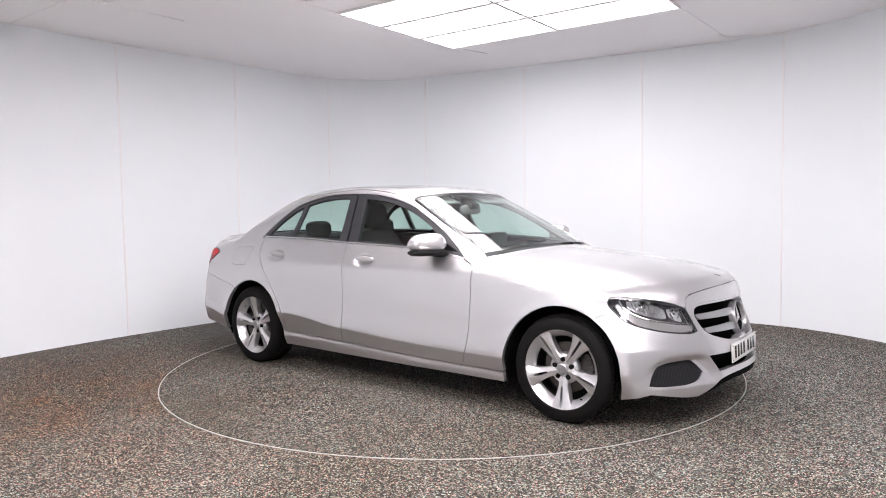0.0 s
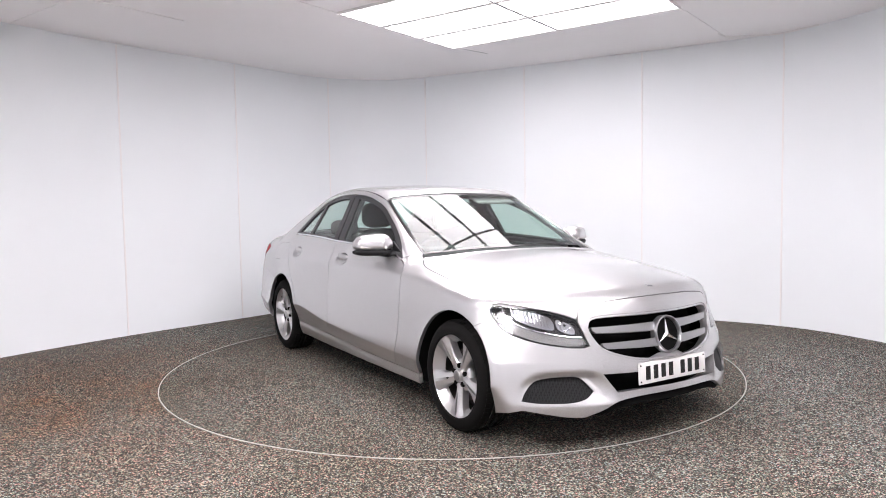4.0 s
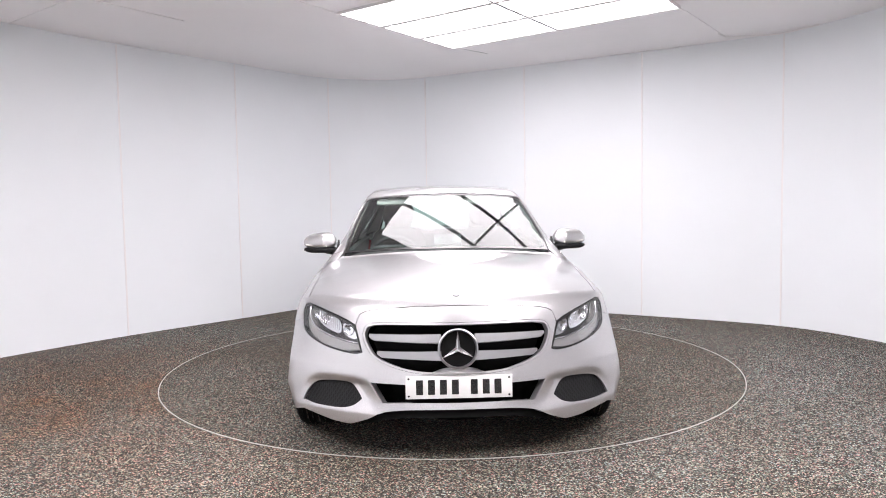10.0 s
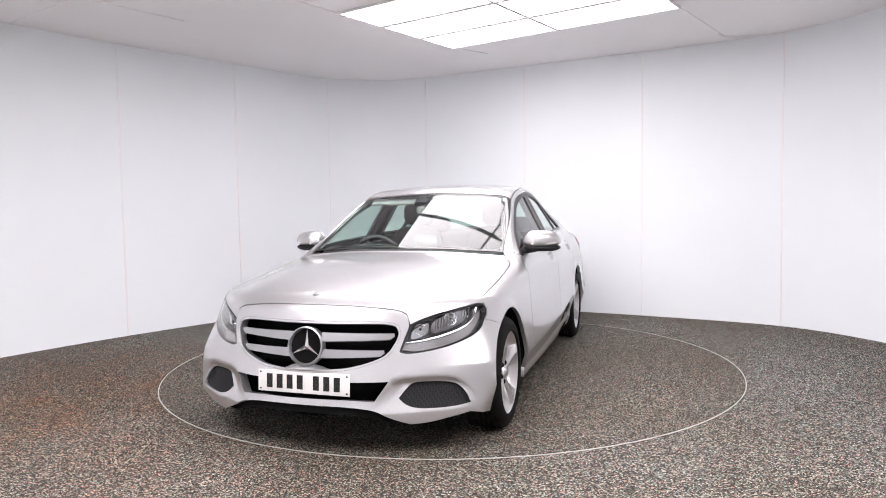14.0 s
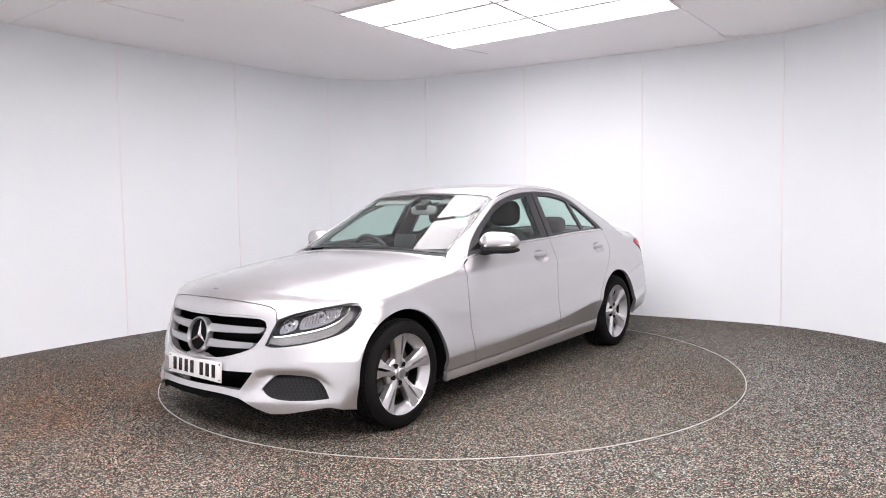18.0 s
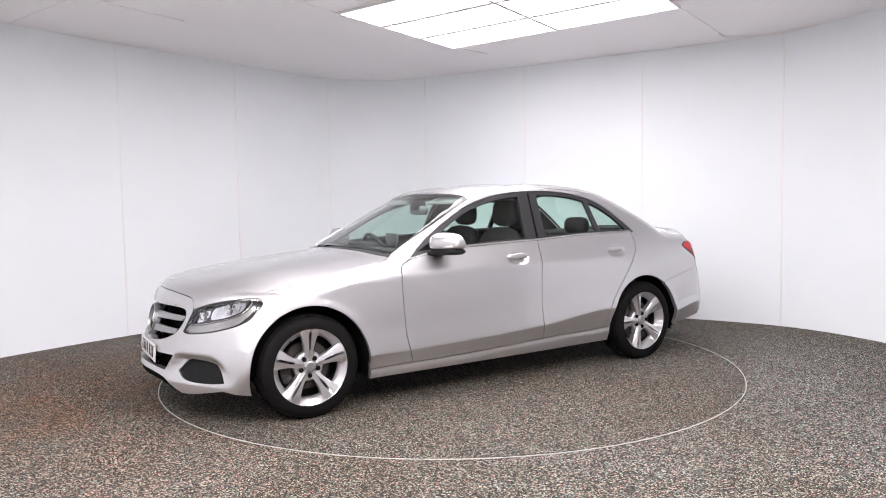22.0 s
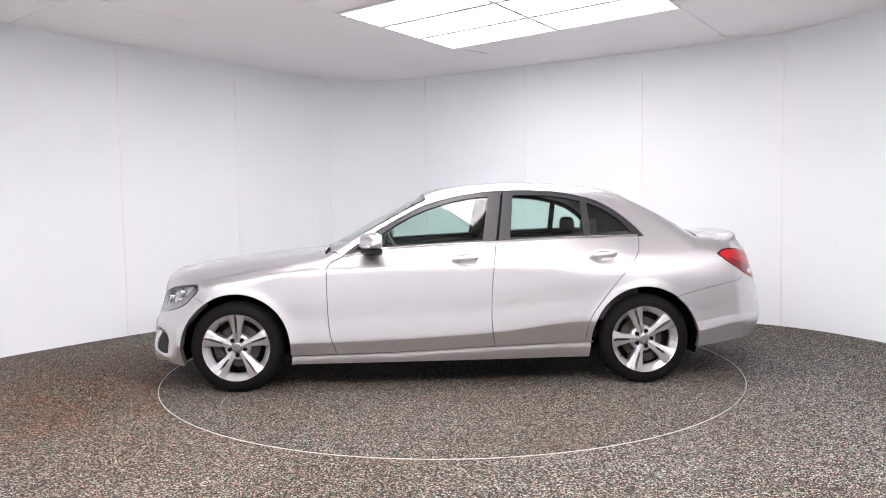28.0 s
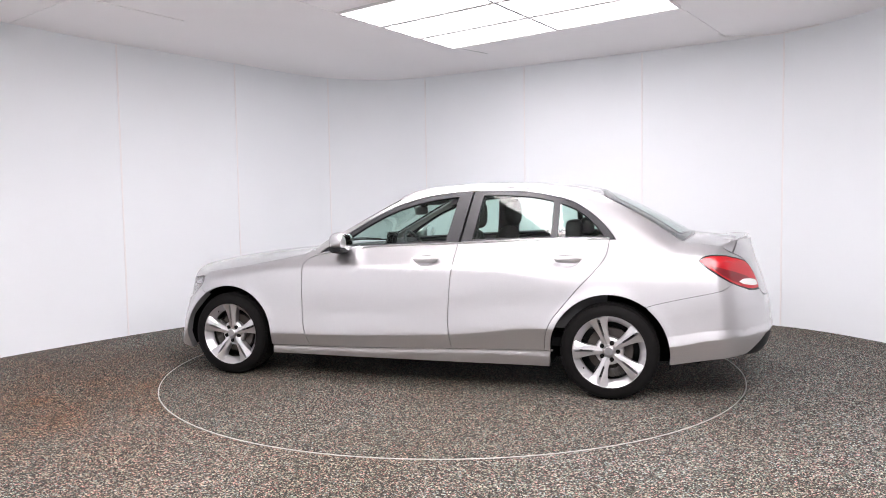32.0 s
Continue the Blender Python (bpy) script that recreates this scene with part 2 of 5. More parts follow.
def build_booth():
    curve = spline(OUTLINE, 0.12, True)
    grown = [(x * 1.06, (y + 1.6) * 1.06 - 1.6) for x, y in curve]
    # the floor carpet has a round hole for the turntable
    bm = bmesh.new()
    n = 128
    inner = [bm.verts.new((2.2205 * math.cos(2 * math.pi * i / n), 2.2205 * math.sin(2 * math.pi * i / n), 0)) for i in range(n)]
    outer = [bm.verts.new((9.5 * math.cos(2 * math.pi * i / n), 9.5 * math.sin(2 * math.pi * i / n), 0)) for i in range(n)]
    for i in range(n):
        j = (i + 1) % n
        bm.faces.new((inner[i], inner[j], outer[j], outer[i]))
    floor = part("floor", bm, FLOOR, None, "dark speckled resin carpet floor of a photo booth", smooth=False)
    tagged(floor, category="floor", kind="structure")
    bm = bmesh.new()
    box(bm, 20, 20, 0.1, pose(0, 0, -0.12))
    tagged(part("ground", bm, DARK_METAL, None, "dark concrete slab under the booth floor", smooth=False), category="ground", kind="structure")
    ring_mesh("ceiling", HEIGHT, grown, CEIL, "white painted ceiling board of the booth", True, "ceiling")
    # wall: flat-faced cladding panels in a rounded ring
    wall = new("wall")
    tagged(wall, "white glossy cladding wall curving round the booth", "wall", kind="structure")
    cuts = [(-1.53, 3.43), (0.95, 2.88), (2.18, 2.22), (3.37, 1.42), (-3.31, 1.40), (-2.45, 2.44), (-0.26, 3.53), (-3.97, 0.42), (3.87, 0.5),
            (4.2, -2.0), (4.2, -6.2), (3.6, -7.0), (-3.6, -7.0), (-4.3, -6.2), (-4.5, -2.0)]
    arr = np.array(curve)
    seams = sorted({int(np.argmin(((arr - np.array(c)) ** 2).sum(1))) for c in cuts})
    visible = [int(np.argmin(((arr - np.array(c)) ** 2).sum(1))) for c in cuts[:7]]
    for a, b in zip(seams, seams[1:] + [seams[0] + len(curve)]):
        bm = bmesh.new()
        idx = [i % len(curve) for i in range(a, b + 1)]
        pts = [Vector((*curve[i], 0)) for i in idx]
        grid = []
        for k, i in enumerate(idx):
            p, q = Vector((*curve[i - 1], 0)), Vector((*curve[(i + 1) % len(curve)], 0))
            d = (q - p).normalized()
            out = Vector((d.y, -d.x, 0))
            back = pts[k] - 0.04 * -out
            grid.append([bm.verts.new(v) for v in (pts[k], pts[k] + Vector((0, 0, HEIGHT)), back + Vector((0, 0, HEIGHT)), back)])
        for g, h in zip(grid, grid[1:]):
            for c in range(4):
                bm.faces.new((g[c], g[(c + 1) % 4], h[(c + 1) % 4], h[c]))
        bm.faces.new(grid[0])
        bm.faces.new(grid[-1][::-1])
        # unseen right-hand panel is made grey to dim light on the car
        dim_side = sum(p.x for p in pts) / len(pts) > 4.0 and sum(p.y for p in pts) / len(pts) < -2.5
        part("wall_panel", bm, UNSEEN_GREY if dim_side else WALL, wall)
    for i in visible:
        p = Vector((*curve[i], 0))
        d = Vector((*curve[(i + 1) % len(curve)], 0)) - Vector((*curve[i - 1], 0))
        ang = math.degrees(math.atan2(d.y, d.x))
        bm = bmesh.new()
        p = p + 0.04 * Vector((d.y, -d.x, 0)).normalized()
        box(bm, 0.016, 0.010, HEIGHT - 0.02, pose(p.x, p.y, HEIGHT / 2, 0, 0, ang), 0.002)
        part("joint_strip", bm, STRIP, wall, "thin white joint cover strip")
    # a crack in the board and a length of bead that has come loose
    bm = bmesh.new()
    tube(bm, [(0.18, 1.89, HEIGHT - 0.001), (0.33, 2.02, HEIGHT - 0.0015), (0.45, 2.13, HEIGHT - 0.001)], 0.004, 5)
    tagged(part("crack", bm, JOINT, None, "short dark crack in the white ceiling board"), category="crack", kind="structure")
    bm = bmesh.new()
    tube(bm, spline([(2.70, 1.40, HEIGHT - 0.006), (2.80, 1.50, HEIGHT - 0.012), (3.02, 1.40, HEIGHT - 0.03), (3.25, 1.33, HEIGHT - 0.035), (3.52, 1.08, HEIGHT - 0.015)], 0.1), 0.009, 6)
    tagged(part("loose_trim", bm, STRIP, None, "length of white edge bead hanging loose from the ceiling"), category="trim", kind="structure")
    # ceiling edge bead
    bm = bmesh.new()
    tube(bm, [(x * 0.997, y * 0.997, HEIGHT - 0.012) for x, y in curve], 0.014, 6, True)
    tagged(part("trim", bm, STRIP, None, "white plastic bead where wall meets ceiling"), category="trim", kind="structure")


E1, E2 = Vector((0.815, -0.58, 0)), Vector((-0.58, -0.815, 0))
CORNER = Vector((0.08, 1.81, 0))


# second field inferred from glass reflections; last two added unseen to brighten the near half
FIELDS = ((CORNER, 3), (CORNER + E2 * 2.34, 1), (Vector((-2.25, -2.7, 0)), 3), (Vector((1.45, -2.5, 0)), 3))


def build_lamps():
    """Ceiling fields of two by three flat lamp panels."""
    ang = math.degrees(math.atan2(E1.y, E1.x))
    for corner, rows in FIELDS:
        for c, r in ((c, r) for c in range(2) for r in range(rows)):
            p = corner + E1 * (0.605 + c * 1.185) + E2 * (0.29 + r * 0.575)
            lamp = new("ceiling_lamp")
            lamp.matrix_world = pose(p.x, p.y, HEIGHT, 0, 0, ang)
            tagged(lamp, "bright white rectangular ceiling light panel, switched on, in seen and added unseen fields", "ceiling light", "ceiling light panels")
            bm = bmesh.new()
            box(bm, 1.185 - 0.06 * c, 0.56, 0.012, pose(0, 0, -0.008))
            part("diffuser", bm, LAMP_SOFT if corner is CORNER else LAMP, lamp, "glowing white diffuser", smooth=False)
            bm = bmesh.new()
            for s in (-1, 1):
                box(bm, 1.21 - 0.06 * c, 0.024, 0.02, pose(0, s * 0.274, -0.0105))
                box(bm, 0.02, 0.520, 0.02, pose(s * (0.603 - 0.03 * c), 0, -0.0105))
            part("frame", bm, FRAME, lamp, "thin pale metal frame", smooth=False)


def build_turntable():
    disc = new("turntable")
    tagged(disc, "large round turntable flush with the floor, covered in dark speckled carpet", "turntable")
    bm = bmesh.new()
    lathe(bm, [(0.0001, 0.0), (1.1, 0.0), (2.210, 0.0), (2.210, -0.05)], Matrix(), 128)
    part("carpet_disc", bm, DISC, disc, "dark speckled carpet on the turntable", smooth=False)
    bm = bmesh.new()
    lathe(bm, [(2.212, -0.05), (2.212, 0.002), (2.217, 0.002), (2.217, -0.05)], Matrix(), 160)
    part("edge_ring", bm, STEEL, disc, "thin pale metal edge ring", smooth=False)
    return disc


# ---------------------------------------------------------------- the car's skin
# x forward, y to its left, z up; the skin is one smooth closed form, cut into panels
def table(xs, ys):
    """A smooth function through a few design stations, with no overshoot."""
    x, y = np.array(xs, float), np.array(ys, float)
    h, d = np.diff(x), np.diff(y) / np.diff(x)
    m = np.zeros(len(x))
    for i in range(1, len(x) - 1):
        if d[i - 1] * d[i] > 0:
            w1, w2 = 2 * h[i] + h[i - 1], h[i] + 2 * h[i - 1]
            m[i] = (w1 + w2) / (w1 / d[i - 1] + w2 / d[i])
    m[0], m[-1] = d[0], d[-1]

    def f(q):
        q = np.asarray(q, float)
        i = np.clip(np.searchsorted(x, q) - 1, 0, len(h) - 1)
        t = (q - x[i]) / h[i]
        c = np.clip(t, 0, 1)
        v = y[i] * (1 + 2 * c) * (1 - c) ** 2 + h[i] * m[i] * c * (1 - c) ** 2 + y[i + 1] * c * c * (3 - 2 * c) + h[i] * m[i + 1] * c * c * (c - 1)
        return v + np.where(t > 1, (t - 1) * h[i] * m[i + 1], 0) + np.where(t < 0, t * h[i] * m[i], 0)
    return f


PLAN = table([-2.6, -2.2, -1.9, -1.42, -0.8, 0.0, 0.8, 1.42, 1.8, 2.3], [0.83, 0.865, 0.885, 0.903, 0.905, 0.903, 0.900, 0.900, 0.885, 0.84])
SHOULDER = table([-2.4, -1.6, -0.9, -0.35, 0.3, 0.8, 1.1, 1.45, 1.8, 2.2], [0.80, 0.815, 0.828, 0.842, 0.840, 0.833, 0.820, 0.795, 0.74, 0.66])
CREASE = table([-2.4, -2.21, -2.03, -1.8, -1.62, -1.2, -1.0, -0.35, 0.7, 1.05, 2.3], [0.440, 0.436, 0.416, 0.370, 0.365, 0.448, 0.452, 0.387, 0.342, 0.338, 0.33])
LEDGE = table([-2.4, -2.21, -2.03, -1.8, -1.5], [0.478, 0.486, 0.473, 0.432, 0.40])
SILL_LINE = table([-1.05, -0.364, 0.325, 0.728, 1.05], [0.303, 0.288, 0.262, 0.255, 0.250])
LEAN = table([-2.4, -2.0, -1.75, -1.45, -1.0, -0.35, 0.2, 0.7, 1.0, 1.5, 2.2], [0.45, 0.55, 0.66, 0.74, 0.63, 0.54, 0.58, 0.78, 0.85, 0.85, 0.8])
def curve_fit(degree, *pts):
    c = np.polyfit([p[0] for p in pts], [p[1] for p in pts], degree)
    return lambda x: np.polyval(c, x)


HOOD_LINE = curve_fit(3, (0.90, 0.962), (1.3, 0.928), (1.7, 0.880), (2.0, 0.824), (2.2, 0.772))
SCREEN_LINE = curve_fit(2, (0.87, 0.976), (0.56, 1.145), (0.31, 1.276), (0.17, 1.346))
ROOF_LINE = curve_fit(2, (0.0, 1.410), (-0.62, 1.446), (-1.25, 1.395))
BACK_LINE = curve_fit(2, (-1.35, 1.372), (-1.6, 1.258), (-1.9, 1.092))
BOOT_LINE = curve_fit(2, (-1.95, 1.055), (-2.15, 1.032), (-2.36, 1.000))


def TOP(x):
    x = np.clip(x, -2.6, 2.4)
    cabin = -smax(smax(-SCREEN_LINE(x), -ROOF_LINE(x), 0.03), -BACK_LINE(np.minimum(x, -0.9)), 0.035)
    hood = np.where(x > 0.3, HOOD_LINE(np.maximum(x, 0.3)), 0.2)
    boot = np.where(x < -1.4, BOOT_LINE(np.minimum(x, -1.4)) + 0.034 * np.exp(-((x + 2.315) / 0.06) ** 2), 0.2)
    return smax(smax(np.where(np.abs(x) < 3, cabin, 0), hood, 0.012), boot, 0.012)


NOSE = table([0.10, 0.2, 0.235, 0.30, 0.40, 0.47, 0.57, 0.68, 0.75, 0.80, 1.0], [2.210, 2.243, 2.244, 2.232, 2.215, 2.198, 2.172, 2.138, 2.112, 2.085, 1.95])
TAIL = table([0.15, 0.25, 0.33, 0.45, 0.6, 0.70, 0.9, 1.0, 1.1], [2.30, 2.38, 2.45, 2.47, 2.45, 2.425, 2.36, 2.335, 2.325])
BOW = table([-2.3, -2.1, -1.4, -1.0, -0.3, 0.1, 0.9, 1.4, 2.2], [-0.40, -0.30, -0.20, -0.10, 0.06, 0.105, 0.12, 0.14, 0.22])
EDGE = table([-2.4, -1.6, -0.8, 0.3, 0.8, 1.3, 2.2], [0.08, 0.07, 0.06, 0.045, 0.05, 0.062, 0.065])
CROWN = table([-2.4, -1.4, -0.6, 0.0, 0.9, 1.4, 2.2], [0.07, 0.10, 0.085, 0.078, 0.078, 0.088, 0.09])
HUBS = ((1.42, 0.306), (-1.42, 0.306))
ARCH = 0.376
GRIPS = ((-0.17, 0.897), (-1.15, 0.905))


def hinge(v, w):
    return w * np.logaddexp(0, v / w)


def smax(a, b, k):
    h = np.maximum(k - np.abs(a - b), 0) / k
    return np.maximum(a, b) + h * h * k / 4


def ledge_step(x, z, gate):
    """The rear bumper narrows to a bright ledge, which stands out over the undercut."""
    top, low = LEDGE(x), np.where(x < -1.5, CREASE(np.minimum(x, -1.5)), 0.36)
    waist = np.clip((top + 0.128 - z) / 0.128, 0, 1)
    out = np.clip((top - z) / (top - low), 0, 1)
    return gate * (0.009 * out - 0.006 * waist)


def half_width(x, z):
    c, s = CREASE(x), SHOULDER(x)
    w = PLAN(x) + 0.015 - 0.31 * hinge(c - z, 0.0015) - 0.082 * hinge(np.minimum(z, s) - c, 0.01) - 0.003 * np.exp(-((z - c - 0.16) / 0.085) ** 2)
    soft = 0.008 + 0.045 * np.clip((-0.75 - x) / 0.6, 0, 1)
    over = hinge(z - s - 0.5 * (soft - 0.008), soft)
    w = w - LEAN(x) * over
    w = w + ledge_step(x, z, 1 / (1 + np.exp((x + 1.62) / 0.025)))
    sill = 1 / (1 + np.exp((np.abs(x) - 1.06) / 0.004))
    w = w + 0.014 * sill / (1 + np.exp((z - SILL_LINE(x) + 0.022) / 0.008))
    for hx, hz in GRIPS:
        w = w - 0.026 * np.exp(-(((x - hx) / 0.085) ** 2 + ((z - hz + 0.016) / 0.038) ** 2) ** 3)
    for hx, hz in HUBS:
        r = np.hypot(x - hx, z - hz)
        w = w + 0.007 * np.exp(-((r - ARCH) / 0.035) ** 2)
    return w


def skin(p):
    x, y, z = p[..., 0], np.abs(p[..., 1]), p[..., 2]
    side = (y - half_width(x, z)) * 0.88
    dome = np.clip((x - 0.80) / 0.5, 0, 1) * 0.14 * hinge(y - 0.62 + 0.13 * (x - 0.95), 0.035)
    roof = z - (TOP(x + BOW(x) * y * y) - CROWN(x) * y * y - dome)
    wide = np.maximum(y - 0.5, 0)
    bowed = NOSE(z) - 0.50 * y * y - 0.9 * np.clip((z - 0.45) / 0.25, 0, 1) * wide ** 2
    seat = 1 / (1 + np.exp((y - 0.29) / 0.008)) / (1 + np.exp((np.abs(z - 0.384) - 0.056) / 0.003))
    front = x - bowed + np.where(x > 1.5, seat * np.maximum(bowed - 2.184, 0), 0)
    # the scoop round each side intake: an overhanging brow above, a sloping ledge below
    brow = 0.397 - 6.0 * np.maximum(y - 0.64, 0) ** 2.5
    scoop = np.clip((z - 0.250) / 0.13, 0, 1) * np.clip((y - 0.437 + 0.65 * (0.398 - z)) / 0.07, 0, 1)
    front = front + np.where(x > 1.5, 0.032 * scoop * np.clip((0.815 - y) / 0.09, 0, 1) / (1 + np.exp((z - brow) / 0.008)), 0)
    rear = -x - (TAIL(z) + ledge_step(-2.35, z, 1.0) - (0.27 + 0.15 * np.clip((z - 0.90) / 0.09, 0, 1)) * y * y - 0.9 * wide ** 2)
    f = smax(side, roof, EDGE(x))
    f = smax(f, front * 0.9, 0.028 + 0.032 * np.clip((z - 0.5) / 0.12, 0, 1))
    return smax(f, rear * 0.9, 0.05 - 0.04 * np.clip((z - 0.90) / 0.06, 0, 1))


def march(eye, way, far):
    """The outermost point of the skin along rays that start inside."""
    lo, hi = np.zeros(len(eye)), np.full(len(eye), far)
    for _ in range(40):
        mid = (lo + hi) / 2
        out = skin(eye + way * mid[:, None]) > 0
        hi, lo = np.where(out, mid, hi), np.where(out, lo, mid)
    return eye + way * lo[:, None]


def normals_of(p):
    e, g = 1e-4, []
    for k in range(3):
        d = np.zeros(3)
        d[k] = e
        g.append(skin(p + d) - skin(p - d))
    g = np.stack(g, -1)
    return g / np.linalg.norm(g, axis=-1, keepdims=True)


def cast(kind, pts):
    """Points of the skin seen from the side (x, z), from above (x, y), from the front or the rear (y, z)."""
    q = np.array(pts, float)
    z0 = np.zeros(len(q))
    if kind == "s":
        return march(np.stack([q[:, 0], z0, q[:, 1]], -1), np.tile([0, 1.0, 0], (len(q), 1)), 1.2)
    if kind == "t":
        return march(np.stack([q[:, 0], q[:, 1], z0 + 0.5], -1), np.tile([0, 0, 1.0], (len(q), 1)), 1.2)
    if kind == "f":
        return march(np.stack([z0 + 0.8, q[:, 0], q[:, 1]], -1), np.tile([1.0, 0, 0], (len(q), 1)), 1.8)
    return march(np.stack([z0 - 0.8, q[:, 0], q[:, 1]], -1), np.tile([-1.0, 0, 0], (len(q), 1)), 2.0)


AXIS_Z, FRONT_X, REAR_X = 0.62, 1.15, -1.35


def flatten(kind, p):
    if kind == "s":
        return p[:, [0, 2]]
    if kind == "t":
        return p[:, [0, 1]]
    if kind == "round":
        return np.stack([p[:, 0], 0.7 * np.arctan2(p[:, 2] - AXIS_Z, p[:, 1])], -1)
    if kind == "nose":
        return np.stack([0.95 * np.arctan2(p[:, 1], p[:, 0] - FRONT_X), p[:, 2]], -1)
    return np.stack([0.95 * np.arctan2(p[:, 1], REAR_X - p[:, 0]), p[:, 2]], -1)


def unflatten(kind, q):
    z0, n = np.zeros(len(q)), len(q)
    if kind in "st":
        return cast(kind, q)
    if kind == "round":
        a = q[:, 1] / 0.7
        return march(np.stack([q[:, 0], z0, z0 + AXIS_Z], -1), np.stack([z0, np.cos(a), np.sin(a)], -1), 1.6)
    a = q[:, 0] / 0.95
    if kind == "nose":
        return march(np.stack([z0 + FRONT_X, z0, q[:, 1]], -1), np.stack([np.cos(a), np.sin(a), z0], -1), 1.6)
    return march(np.stack([z0 + REAR_X, z0, q[:, 1]], -1), np.stack([-np.cos(a), np.sin(a), z0], -1), 1.6)


def inside(q, loops):
    hit = np.zeros(len(q), bool)
    for lp in loops:
        a, b = lp, np.roll(lp, -1, 0)
        for (x0, y0), (x1, y1) in zip(a, b):
            if y0 == y1:
                continue
            cross = (q[:, 1] > y0) != (q[:, 1] > y1)
            hit ^= cross & (q[:, 0] < (x1 - x0) * (q[:, 1] - y0) / (y1 - y0) + x0)
    return hit


def shrink(lp, gap):
    """Pull a loop inwards by gap."""
    area = 0.5 * np.sum(lp[:, 0] * np.roll(lp[:, 1], -1) - lp[:, 1] * np.roll(lp[:, 0], -1))
    t = np.roll(lp, -1, 0) - np.roll(lp, 1, 0)
    n = np.stack([-t[:, 1], t[:, 0]], -1) * (1 if area > 0 else -1)
    return lp + gap * n / (np.linalg.norm(n, axis=1, keepdims=True) + 1e-9)


def edge(kind, *pts, step=0.018):
    return cast(kind, spline(pts, step))


def loop_of(space, edges, gap=0.0022):
    q = flatten(space, np.concatenate(edges))
    keep = [0]
    for i in range(1, len(q)):
        if np.hypot(*(q[i] - q[keep[-1]])) > 0.004:
            keep.append(i)
    if np.hypot(*(q[keep[-1]] - q[0])) < 0.004:
        keep.pop()
    q = q[keep]
    return shrink(q, gap) if gap else q


def features():
    """Points along the two body creases, so that the mesh follows them."""
    x = np.arange(-2.3, 1.78, 0.02)
    rows = [np.stack([x, CREASE(x) + d], -1) for d in (-0.0045, 0.0045)] + [np.stack([x, SHOULDER(x) + d], -1) for d in (-0.012, 0.012)]
    x = np.arange(-2.3, -1.7, 0.02)
    rows += [np.stack([x, LEDGE(x) + d], -1) for d in (-0.004, 0.004)] + [np.stack([np.arange(-1.0, 1.0, 0.02), SILL_LINE(np.arange(-1.0, 1.0, 0.02)) - d], -1) for d in (0.006, 0.018)]
    for hx, hz in GRIPS:
        rows.append(np.stack(np.meshgrid(np.arange(hx - 0.10, hx + 0.101, 0.010), np.arange(hz - 0.054, hz + 0.031, 0.007)), -1).reshape(-1, 2))
    return cast("s", np.concatenate(rows))


FEATURES = []


